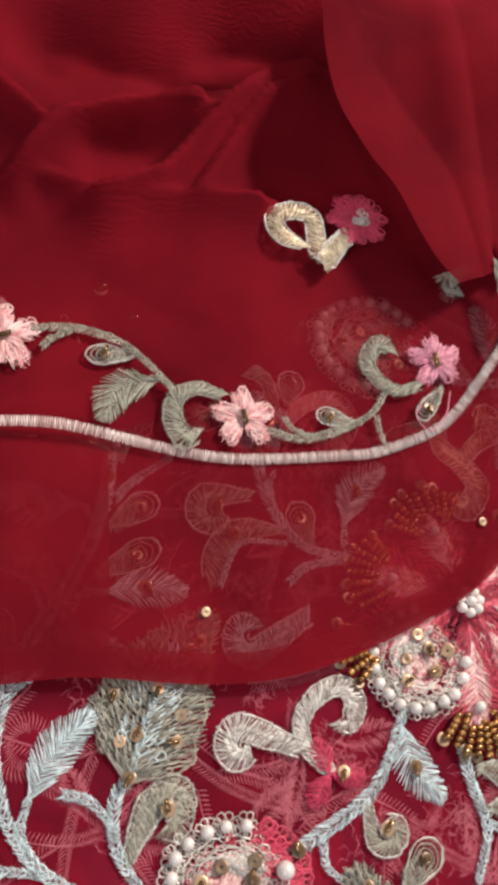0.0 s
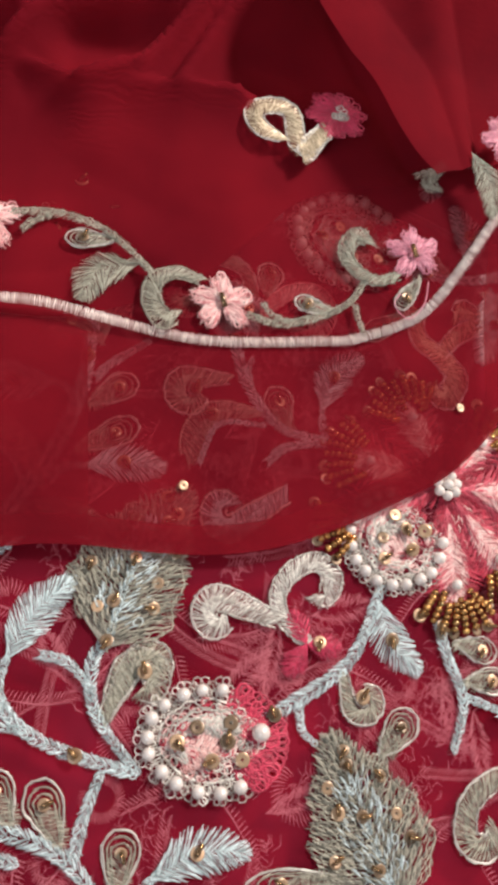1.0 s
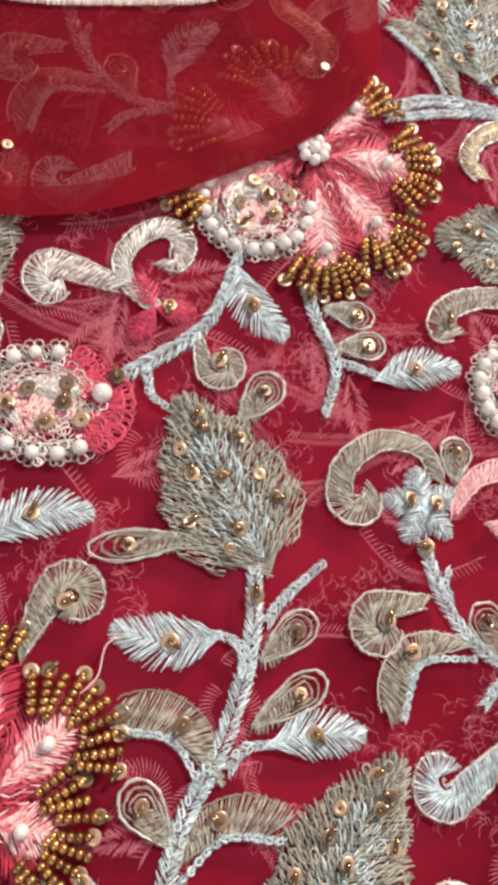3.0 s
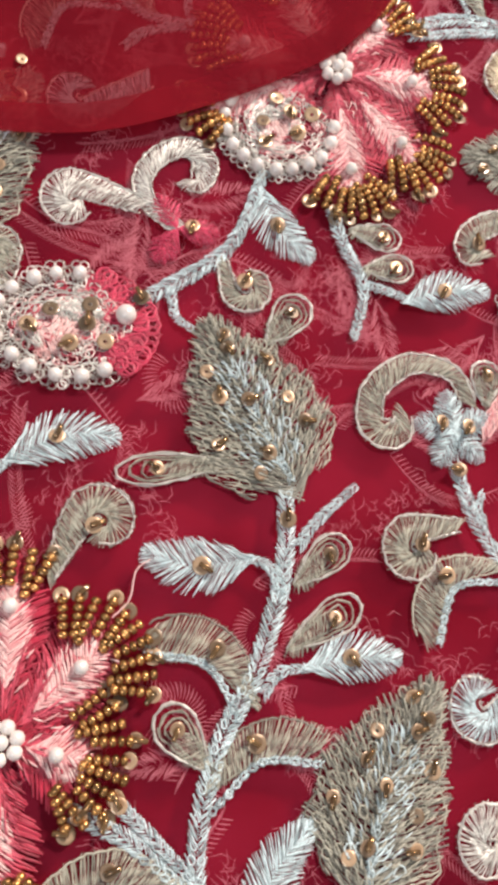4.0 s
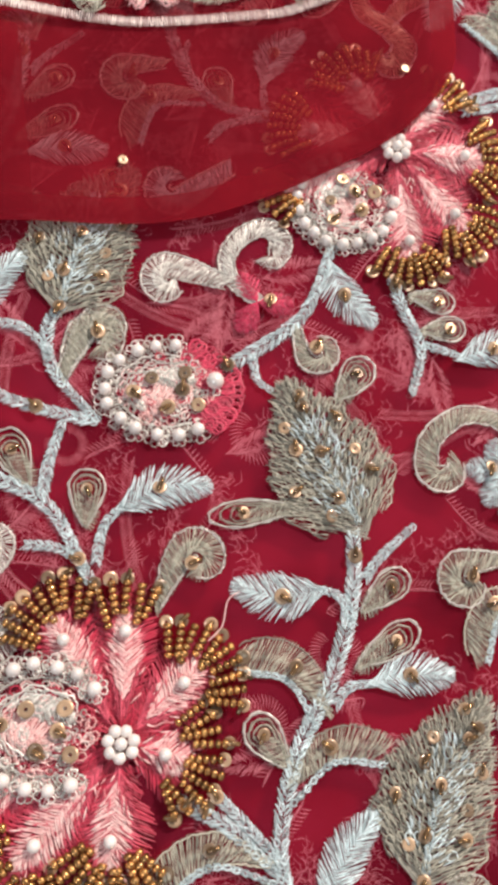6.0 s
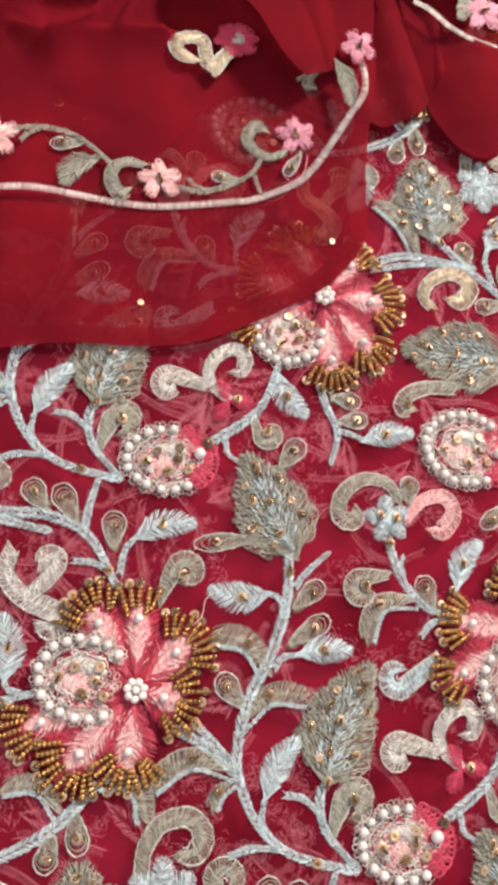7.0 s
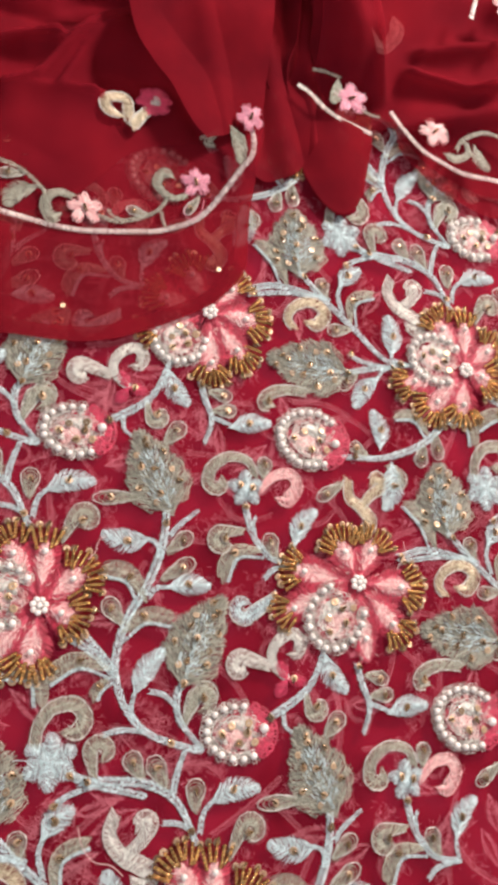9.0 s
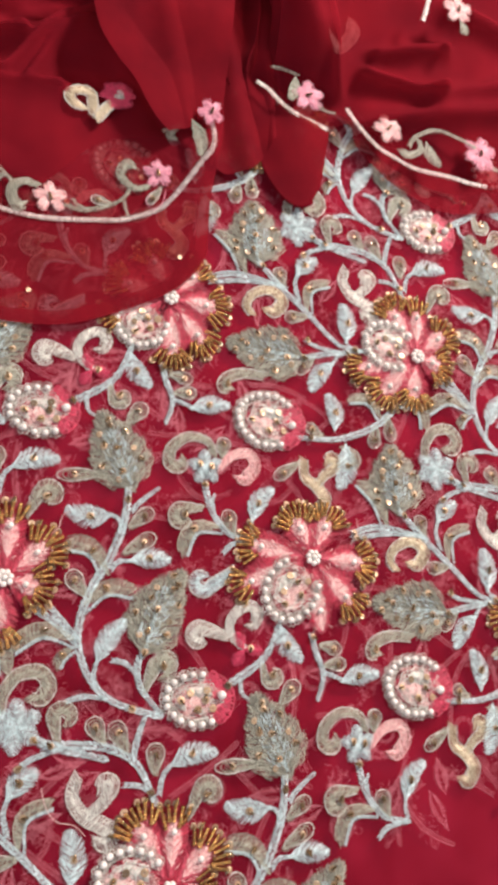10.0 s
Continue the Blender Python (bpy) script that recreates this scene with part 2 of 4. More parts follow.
def chain_loop(st, x, y, a, size, z, fat=0.38, r=0.17):
    """One chain stitch: a small closed loop of yarn."""
    ca, sa = math.cos(a), math.sin(a)
    row = []
    for p, q in ((0, 0), (0.35, 0.8), (0.75, 1.0), (1.0, 0.3), (0.9, -0.7), (0.45, -0.95), (0.05, -0.1)):
        p, q = p * size, q * size * fat * rng.uniform(0.8, 1.2)
        row.append((x + p * ca - q * sa, y + p * sa + q * ca, z + rng.uniform(-0.1, 0.2)))
    st.add(row, r, 0.7)


def revolve(profile, n):
    verts, faces = [], []
    for r, z in profile:
        for k in range(n):
            a = 2 * math.pi * k / n
            verts.append((r * math.cos(a), r * math.sin(a), z))
    rows = len(profile)
    for i in range(rows - 1):
        for k in range(n):
            k2 = (k + 1) % n
            faces.append((i * n + k, i * n + k2, (i + 1) * n + k2, (i + 1) * n + k))
    return verts, faces


def kind_mesh(name, profile, n, mat):
    """The shared mesh of a small turned piece."""
    verts, faces = revolve(profile, n)
    me = bpy.data.meshes.new(name)
    me.from_pydata([(x * MM, y * MM, z * MM) for x, y, z in verts], [], faces)
    me.polygons.foreach_set("use_smooth", [True] * len(me.polygons))
    me.materials.append(mat)
    return me


def ball(r, rows):
    return [(max(0.02, r * math.sin(math.pi * i / rows)), -r * math.cos(math.pi * i / rows)) for i in range(rows + 1)]


PEARL_MESH = kind_mesh("pearl", ball(1.95, 8), 12, PEARL)
SMALL_PEARL_MESH = kind_mesh("small_pearl", ball(1.5, 7), 10, PEARL)
BEAD_MESH = kind_mesh("bead", [(0.35, -0.72), (0.85, -0.6), (1.1, 0), (0.85, 0.6), (0.35, 0.72)], 8, BRONZE)
SEQUIN_MESH = kind_mesh("sequin", [(0.42, 0.02), (1.05, 0.04), (1.78, 0.24), (1.82, 0.16), (0.42, -0.08)], 12, COPPER_SEQUIN)
BUGLE_MESH = kind_mesh("bugle_bead", [(0.3, -1.6), (0.6, -1.5), (0.64, 0), (0.6, 1.5), (0.3, 1.6)], 7, BUGLE)


def sequin(parent, x, y, z=1.1, size=1.0, bugle=True):
    a = rng.uniform(0, 6.28)
    placed("sequin", SEQUIN_MESH, parent, x, y, z, a, (rng.uniform(-0.25, 0.25), rng.uniform(-0.25, 0.25)), size * rng.uniform(0.9, 1.08))
    if bugle:
        placed("bugle_bead", BUGLE_MESH, parent, x + 0.9 * math.cos(a), y + 0.9 * math.sin(a), z + 0.7, a, (0.0, math.pi / 2 + rng.uniform(-0.15, 0.15)), size)


def thing(name, x, y, label, category, group, z=0.0):
    ob = new(name)
    ob.empty_display_size = 0.01
    ob.location = (x * MM, y * MM, z * MM)
    return tagged(ob, label, category, group)


MOTIFS = []      # every motif of one repeat of the pattern, for the copies


def motif(name, pts, label, category, group):
    """The Empty of one motif and its control points, counted from it."""
    x0, y0 = pts[0]
    ob = thing(name, x0, y0, label, category, group)
    MOTIFS.append(ob)
    return ob, [(x - x0, y - y0) for x, y in pts]


def ripple(x, y, size, k=0.0):
    return noise.noise(Vector((x / size, y / size, k)))


def smooth(t):
    t = max(0.0, min(1.0, t))
    return t * t * (3 - 2 * t)


def lobe(peak, power=0.75, start=0.0):
    return lambda u: peak * max(0.0, math.sin(math.pi * (start + (1 - start) * u ** power))) ** 0.8


def stem(*pts, width=3.2):
    ob, q = motif("stitched_vine", pts, "pale silver-blue chain-stitched stem on crimson chiffon", "embroidery", "vine stems of the vine pattern")
    st = Strands()
    rope(st, q, width * 1.12)
    body = st.done("stitching", SILVER_BLUE, ob)
    c, length = spline(q, 21)
    if length > 19:
        sequin(body, *c[1], 1.7, 0.95)
    if length > 55:
        sequin(body, *c[18], 1.7, 0.95)


def leaf(base, tip, width, bend=0.0, spots=1):
    """Silver-blue satin leaf with a sequin."""
    (bx, by), (tx, ty) = base, tip
    mid = ((bx + tx) / 2 - (ty - by) * bend, (by + ty) / 2 + (tx - bx) * bend)
    ob, q = motif("embroidered_leaf", (base, mid, tip), "pale silver-blue satin-stitched leaf with a copper sequin", "embroidered leaf", "blue leaves of the vine pattern")
    st = Strands()
    herringbone(st, q, lobe(width))
    blade = st.done("blade", SILVER_BLUE, ob)
    for k in range(spots):
        u = 0.45 + 0.3 * k
        c, _ = spline(q, 21)
        sequin(blade, *c[int(20 * u)], 1.3)


def crescent(tip, base, bulge, wide=4.5):
    """Grey feathered leaf, arched, with a pale stitched inner edge."""
    (tx, ty), (bx, by) = tip, base
    mid = ((bx + tx) / 2 - (by - ty) * bulge, (by + ty) / 2 + (bx - tx) * bulge)
    ob, q = motif("crescent_leaf", (tip, mid, base), "grey-olive feather-stitched crescent leaf with pale inner edge", "embroidered leaf", "crescent leaves of the vine pattern")
    c, _ = spline(q, 9)
    d, m = normals(c)
    side = 1 if bulge > 0 else -1
    off = [tuple(p + nn * wide * 0.55 * side) for p, nn in zip(c, m)]
    st = Strands()
    ribbon(st, off, lobe(wide * 1.25, 0.62, 0.04), slant=1.6, high=0.5, gap=0.34)
    body = st.done("blade", GREY, ob)
    st = Strands()
    rope(st, q, 1.5, 0.7, 0.2, 0.8)
    st.done("edge_stitching", SILVER_BLUE, ob, "pale silver-blue edge stitching")
    sequin(body, *off[4], 1.2)


def teardrop(base, head, width=6.0):
    """Small looped teardrop with a sequin in it."""
    (bx, by), (hx, hy) = base, head
    ob, q = motif("teardrop_loop", (base, head), "small grey teardrop loop with a copper sequin inside", "embroidered loop", "teardrop loops of the vine pattern")
    dx, dy = q[1]
    n = math.hypot(dx, dy)
    ux, uy = dx / n, dy / n
    st, rim = Strands(), Strands()
    for k, bag in ((1.0, rim), (0.74, st), (0.5, st)):
        w = width / 2 * k
        shape = [(0.02, 0.1), (0.45, 0.75), (0.8, 1.0), (1.05 * (0.6 + 0.4 * k), 0.55), (1.1 * (0.6 + 0.4 * k), 0), (1.05 * (0.6 + 0.4 * k), -0.55), (0.8, -1.0), (0.45, -0.75), (0.02, -0.1)]
        for z in (0.3, 0.55):
            outline(bag, [(ux * n * a - uy * w * b, uy * n * a + ux * w * b) for a, b in shape], 0.22 if bag is rim else 0.17, z, 26, 0.24)
    ribbon(st, [(0, 0), (dx * 0.4, dy * 0.4), (dx * 0.8, dy * 0.8)], lobe(width * 0.72), gap=0.42, edged=False, high=0.4)
    loop = st.done("stitching", GREY, ob)
    rim.done("edge_stitching", SILVER, ob, "pale silver loop")
    sequin(loop, dx * 0.72, dy * 0.72, 1.0, 0.85)


def big_leaf(base, tip, width, spots=11, bend=0.0):
    """Broad pointed leaf, grey with a pale heart, stitched in rows that fan out from the rib; sequins on top."""
    (bx, by), (tx, ty) = base, tip
    mid = ((bx + tx) / 2 - (ty - by) * bend, (by + ty) / 2 + (tx - bx) * bend)
    ob, q = motif("broad_leaf", (base, mid, tip), "broad grey-olive embroidered leaf with pale veins and copper sequins", "embroidered leaf", "broad leaves of the vine pattern")
    dx, dy = q[2]
    n = math.hypot(dx, dy)
    ux, uy = dx / n, dy / n
    bow = bend * n

    def wide(u):
        full = max(0.0, math.sin(math.pi * min(1.0, 0.12 + 0.88 * u ** 0.74))) ** 0.78
        return width * full * (1 - 0.20 * u) * 1.12 * (1 + 0.07 * math.cos(2 * math.pi * 4.2 * u + 0.6))

    def put(p, o):
        o = o + bow * math.sin(math.pi * max(0.0, min(1.0, p / n)))
        return ux * p - uy * o, uy * p + ux * o

    turn = math.atan2(uy, ux)
    # filling layer, coloured dark so the gaps above it look shaded
    under = Strands()
    herringbone(under, [(0, 0), q[1], (dx, dy)], lambda u: wide(u) * 0.94, lean=6.0, gap=0.55, high=0.45, low=0.05, r=0.28)
    under.done("underlay", GAP_SHADE_GREY, ob, "olive underlay stitching toned dark for the shaded gaps")
    st, pale = Strands(), Strands()
    gap = 0.70
    for side in (-1, 1):
        rows = int(width / 2 / 1.75)
        for j in range(rows):
            for k in range(int(n / gap)):
                u = (k + 0.5 * (j % 2) + rng.uniform(-0.3, 0.3)) * gap / n
                w = wide(max(0.0, min(1.0, u))) / 2
                o = (j + rng.uniform(0.0, 0.5)) * 1.85
                if o > w - 0.3 or not 0 < u < 0.985:
                    continue
                v = o / max(w, 0.1)
                flare = side * (1.15 - 0.75 * u) * (0.45 + 0.55 * v) + rng.uniform(-0.16, 0.16)
                size = rng.uniform(2.2, 3.1)
                if o + size * abs(math.sin(flare)) > w + 0.9:
                    size = max(0.9, (w + 0.9 - o) / (abs(math.sin(flare)) + 0.05))
                    size = min(size, 2.4)
                x, y = put(u * n, side * o)
                e = turn + flare
                z = 0.35 + 1.0 * (1 - v * v) + rng.uniform(0, 0.3)
                heart = v < 0.42 and 0.08 < u < 0.72
                bag = pale if (heart and rng.random() < 0.55) else st
                if (k + j) % 9 == 0:
                    chain_loop(bag, x, y, e, size, z + 0.1, 0.36, 0.13)
                else:
                    bag.add([(x, y, z - 0.15), (x + 0.5 * size * math.cos(e), y + 0.5 * size * math.sin(e), z + 0.3), (x + size * math.cos(e), y + size * math.sin(e), z - 0.15)], rng.uniform(0.13, 0.19), 0.5)
    for side in (-1, 1):
        outline(st, [put(u * n, side * wide(u) / 2) for u in np.linspace(0.01, 0.99, 30)], 0.2, 0.4, 70, 0.25)
    body = st.done("blade", GREY, ob)
    rope(pale, [(0, 0), put(0.18 * n, 0), put(0.45 * n, 0)], 2.0, high=1.3)
    pale.done("vein_stitching", SILVER_BLUE, ob, "pale silver-blue vein stitching")
    for k in range(spots):
        u = 0.08 + 0.84 * (k + 0.5) / spots
        v = 0.78 * math.sin(2.4 * k + 0.6)
        x, y = put(u * n, v * wide(u) / 2)
        sequin(body, x, y, 2.0 - 0.8 * abs(v), 0.92, k % 4 != 0)


def swirl(pts, w0, w1, mat, colour, spot=None, power=1.0, high=1.0):
    """Comma or scroll whose band widens from its tail to its head."""
    ob, q = motif("embroidered_scroll", pts, colour + " embroidered scroll curling on crimson chiffon", "embroidered scroll", "scrolls of the vine pattern")
    st, rim = Strands(), Strands()
    ribbon(st, q, lambda u: (w0 + (w1 - w0) * u ** power) * min(1, 5 * (1 - u) + 0.35), slant=1.7, gap=0.31, high=high * 0.5, edge_bag=rim)
    body = st.done("stitching", mat, ob)
    rim.done("edge_stitching", mat if mat in (CORAL, SAGE, PALE_PINK) else SILVER, ob)
    if spot:
        sequin(body, spot[0] - pts[0][0], spot[1] - pts[0][1], 1.6)


def disc_curl(centre, r, tail, mat, colour, spot=True, wide=3.0, hand=-1, hollow=False):
    """Comma: a plump arched head that coils round from a narrower tail; hand gives its sense."""
    (cx, cy), (tx, ty) = centre, tail
    ob, q = motif("embroidered_comma", (centre, tail), colour + " coiled comma-shaped embroidery", "embroidered scroll", "commas of the vine pattern")
    dx, dy = q[1]
    a0 = math.atan2(dy, dx)
    r *= 1.1
    coil = [(dx, dy)]
    for k in range(8):
        a = a0 + hand * (1.0 + k * 0.70)
        g = r * (0.64 - 0.03 * k)
        coil.append((g * math.cos(a), g * math.sin(a)))
    st, rim = Strands(), Strands()
    head = r * (0.72 if hollow else 0.98)
    ribbon(st, coil, lambda u: (wide + (head - wide) * smooth(u * 2.2)) * min(1.0, 0.45 + 4 * (1 - u)), slant=1.5, gap=0.30, high=0.5, edge_bag=rim)
    body = st.done("stitching", mat, ob)
    rim.done("edge_stitching", SILVER, ob, "pale silver edge stitching")
    if spot:
        sequin(body, 0.25 * dx / 2, 0.25 * dy / 2, 1.7)


def small_flower(centre, r, mat, colour, spots=2, petals=5, turn=0.3):
    ob, q = motif("small_flower", (centre,), "small " + colour + " embroidered five-petalled flower", "embroidered flower", "small flowers of the vine pattern")
    body = petals_of(ob, r, mat, petals, turn)
    for k in range(spots):
        sequin(body, r * 0.35 * math.cos(2.4 * k), r * 0.35 * math.sin(2.4 * k), 1.6)


def petals_of(ob, r, mat, petals, turn, high=0.9, gap=0.4):
    first = None
    for k in range(petals):
        a = turn + 2 * math.pi * k / petals
        c, s = math.cos(a), math.sin(a)
        st = Strands()
        herringbone(st, [(0.1 * r * c, 0.1 * r * s), (0.55 * r * c, 0.55 * r * s), (r * c, r * s)], lobe(r * 0.66, 0.9, 0.1), lean=2.2, gap=gap, high=high)
        p = st.done("petal", mat, ob)
        first = first or p
    return first


def pearl_ring(ob, cx, cy, rx, ry, turn, a0, a1, count, lift=0.0):
    """Arc of pearls, each in a rosette of silver loops, round a nest of silver, pink and crimson thread."""
    cs, sn = math.cos(turn), math.sin(turn)
    at = lambda a, k: (cx + k * rx * math.cos(a) * cs - k * ry * math.sin(a) * sn, cy + k * rx * math.cos(a) * sn + k * ry * math.sin(a) * cs)
    flat = lambda p, q: (cx + rx * p * cs - ry * q * sn, cy + rx * p * sn + ry * q * cs)
    st = Strands()
    for k in range(count * 5):
        a = a0 + (a1 - a0) * (k + 0.5) / (count * 5)
        st.add([(*at(a, 0.76), 0.4), (*at(a + 0.05, 0.92), 0.8), (*at(a + 0.1, 1.1), 0.3)], 0.16)
    outline(st, [at(a0 + (a1 - a0) * i / 14, 0.80) for i in range(15)], 0.22, 0.8, 60, 0.35)
    setting = st.done("pearl_setting", SILVER, ob, "silver thread setting")
    ring_thread = Strands()
    for k in range(count):
        a = a0 + (a1 - a0) * (k + 0.5) / count
        x, y = at(a + rng.uniform(-0.03, 0.03), rng.uniform(0.97, 1.03))
        placed("pearl", PEARL_MESH, setting, x, y, 1.6, size=rng.uniform(0.74, 0.88))
        for b in range(8):
            e = b * 0.785 + rng.uniform(-0.2, 0.2)
            chain_loop(ring_thread, x + 1.25 * math.cos(e), y + 1.25 * math.sin(e), e + 0.4, rng.uniform(1.5, 2.3), 0.55 + rng.uniform(0, 0.4), 0.5, 0.15)
    ring_thread.done("pearl_binding", SILVER, setting)
    cream, pink, red = Strands(), Strands(), Strands()
    # ground of crimson satin, then arcs of silver, a pale pink petal and a silver one
    herringbone(red, [flat(-0.7, 0), flat(0.1, 0), flat(0.85, 0)], lobe(ry * 1.45, 0.9, 0.1), lean=3.0, gap=0.5, high=0.3, low=0.0, r=0.26)
    herringbone(pink, [flat(-0.66, -0.12), flat(-0.2, -0.2), flat(0.3, -0.16)], lobe(ry * 0.85, 0.95, 0.08), lean=2.6, gap=0.42, high=0.5, low=0.6, r=0.2)
    herringbone(cream, [flat(-0.28, 0.36), flat(0.08, 0.3), flat(0.5, 0.22)], lobe(ry * 0.5, 0.95, 0.1), lean=2.2, gap=0.42, high=0.6, low=0.8, r=0.19)
    for k in range(6):
        g, b0 = 0.34 + 0.06 * k, rng.uniform(0.6, 1.4)
        outline(cream, [at(b0 + i * 0.42, g * (1 + 0.06 * math.sin(3 * i + k))) for i in range(9)], 0.2, 1.0 + 0.12 * k, 34, 0.3)
    for k in range(230):
        a, g = rng.uniform(0, 6.28), rng.uniform(0.2, 0.78)
        x, y = at(a, g)
        chain_loop((cream, pink, cream, red, pink)[k % 5], x, y, a + turn + rng.uniform(0.9, 2.2), rng.uniform(1.6, 3.0), 0.7 + rng.uniform(0, 0.8), 0.36, 0.17)
    core = cream.done("centre_stitching", SILVER, ob, "tangled silver-gold thread")
    patch = pink.done("pink_stitching", PALE_PINK, ob, "pale pink thread")
    bed = red.done("crimson_stitching", CRIMSON, ob, "crimson satin ground")
    for k in range(6):
        a = 2.4 * k
        sequin(core, *at(a, 0.26 + 0.07 * k), 2.1, 1.0, k % 2 == 0)
    for piece in (setting, core, patch, bed):
        piece.location.z += lift * MM


def pearl_flower(centre, axis, ry, a0, a1, count, fringe):
    """Half-ring of pearls closed by a fringe of crimson loops."""
    ob, q = motif("pearl_flower", (centre,), "round flower ringed with white pearls around silver-pink thread", "embroidered flower", "pearl flowers of the vine pattern")
    rx, turn = math.hypot(axis[0] - centre[0], axis[1] - centre[1]), math.atan2(axis[1] - centre[1], axis[0] - centre[0])
    pearl_ring(ob, 0, 0, rx, ry, turn, a0, a1, count)
    st = Strands()
    cs, sn = math.cos(turn), math.sin(turn)
    polar = lambda q, b: (q * rx * math.cos(b) * cs - q * ry * math.sin(b) * sn, q * rx * math.cos(b) * sn + q * ry * math.sin(b) * cs)
    for k in range(90):
        a = a1 + (a0 + 2 * math.pi - a1) * (k + rng.uniform(0, 1)) / 90
        near, far = rng.uniform(0.35, 0.6), rng.uniform(0.9, 1.12)
        st.add([(*polar(near, a), 0.3), (*polar(0.5 * (near + far), a + rng.uniform(-0.06, 0.06)), 0.75), (*polar(far, a), 0.25)], 0.24)
    for row in range(4):
        for k in range(20 + 3 * row):
            a = a1 + (a0 + 2 * math.pi - a1) * (k + rng.uniform(0.2, 0.8)) / (20 + 3 * row)
            (xa, ya), (xb, yb) = polar(0.5 + 0.15 * row, a), polar(0.75 + 0.15 * row, a + rng.uniform(-0.1, 0.1))
            chain_loop(st, xa, ya, math.atan2(yb - ya, xb - xa), math.hypot(xb - xa, yb - ya) * 1.25, 0.5 + rng.uniform(0, 0.7), 0.4, 0.26)
    body = st.done("fringe_stitching", fringe, ob, "crimson looped fringe")
    mid = (a0 + a1) / 2 + math.pi
    placed("pearl", PEARL_MESH, body, 0.8 * rx * math.cos(mid + turn), 0.8 * ry * math.sin(mid + turn), 2.2, size=1.15)


def bead_flower(centre, petals, ring, rx, ry, lift=1.3):
    """Large flower: pink satin petals edged with strings of bronze beads, pearls at the heart."""
    ob, q = motif("beaded_flower", (centre,), "large pink satin flower edged with bronze beads and pearls", "embroidered flower", "beaded flowers of the vine pattern")
    for (px, py), spread, fan_mm, beaded in petals:
        a, length = math.atan2(py - centre[1], px - centre[0]), math.hypot(px - centre[0], py - centre[1])
        c, s = math.cos(a), math.sin(a)
        fan = fan_mm
        ox, oy = (length - fan) * c, (length - fan) * s
        st, pale, deep = Strands(), Strands(), Strands()
        end = length - 0.5 * fan if beaded else length
        run = lambda f: (f * end * c, f * end * s)
        herringbone(deep, [run(0.08), run(0.6), run(1.0 + 0.15 * beaded)], lobe(fan * 1.35, 1.3, 0.05), lean=3.0, gap=0.5, high=0.3, low=0.0, r=0.25)
        herringbone(st, [run(0.2), run(0.6), run(1.02)], lobe(fan * 0.84, 1.25, 0.04), lean=3.2, gap=0.36, high=0.5, low=0.4, r=0.17)
        herringbone(pale, [run(0.34), run(0.68), run(0.99)], lobe(fan * 0.66, 1.0, 0.05), lean=3.0, gap=0.40, high=0.7, low=0.75, r=0.17)
        for k in range(5):
            b, g = a + rng.uniform(-0.22, 0.22), rng.uniform(0.12, 0.3)
            st.add([(length * g * math.cos(b), length * g * math.sin(b), 1.0), (length * (g + 0.12) * math.cos(b), length * (g + 0.12) * math.sin(b), 2.0), (length * (g + 0.26) * math.cos(b), length * (g + 0.26) * math.sin(b), 1.2)], 0.19)
        for k in range(34):
            f, o = rng.uniform(0.2, 1.0), rng.uniform(-0.34, 0.34) * fan
            bag = (st, pale, deep, pale)[k % 4]
            b = a + math.copysign(rng.uniform(0.3, 1.1), o)
            x, y, g = f * end * c - o * s, f * end * s + o * c, rng.uniform(2.0, 3.6)
            bag.add([(x, y, 1.0), (x + 0.5 * g * math.cos(b), y + 0.5 * g * math.sin(b), 1.9), (x + g * math.cos(b), y + g * math.sin(b), 0.9)], 0.18)
        petal = st.done("petal", PINK, ob)
        pale.done("petal_heart", CORAL, petal, "pale coral satin thread")
        deep.done("petal_base", CRIMSON, petal, "crimson satin thread")
        strings = max(3, round(2 * spread * fan / 3.1)) if beaded else 0
        for k in range(strings):
            v = (k + 0.5) / strings * 2 - 1
            b = a + spread * v * 1.08
            reach = fan * rng.uniform(0.95, 1.06)
            count = 6 if k % 3 == 1 else 5
            b2 = b - 0.28 * v + rng.uniform(-0.1, 0.1)
            for i in range(count):
                x = ox + reach * math.cos(b) - (count - 1 - i) * 1.62 * math.cos(b2)
                y = oy + reach * math.sin(b) - (count - 1 - i) * 1.62 * math.sin(b2)
                placed("bead", BEAD_MESH, petal, x, y, 1.3 + 0.7 * math.sin(math.pi * (i + 0.5) / count), b2, (0.0, math.pi / 2), rng.uniform(0.95, 1.1))
            if k % 3 != 1:
                sequin(petal, ox + (reach + 1.0) * math.cos(b), oy + (reach + 1.0) * math.sin(b), 0.9, 0.95, k % 2 == 0)
        placed("pearl", SMALL_PEARL_MESH, petal, ox, oy, 2.4)
    hub = Strands()
    for k in range(60):
        a = rng.uniform(0, 6.28)
        hub.add([(1.5 * math.cos(a), 1.5 * math.sin(a), 0.8), (4.5 * math.cos(a + 0.2), 4.5 * math.sin(a + 0.2), 1.2), (8 * math.cos(a + 0.3), 8 * math.sin(a + 0.3), 0.8)], 0.2)
    heart = hub.done("heart_stitching", CRIMSON, ob, "crimson heart stitching")
    placed("pearl", SMALL_PEARL_MESH, heart, 0, 0, 3.3)
    for k in range(7):
        placed("pearl", SMALL_PEARL_MESH, heart, 2.9 * math.cos(k * 0.898 + rng.uniform(-0.1, 0.1)), 2.9 * math.sin(k * 0.898), 2.5 + rng.uniform(-0.2, 0.2))
    dx, dy = ring[0] - centre[0], ring[1] - centre[1]
    pearl_ring(ob, dx, dy, rx, ry, math.atan2(-dy, -dx), 0.75, 2 * math.pi - 0.75, 15, lift)


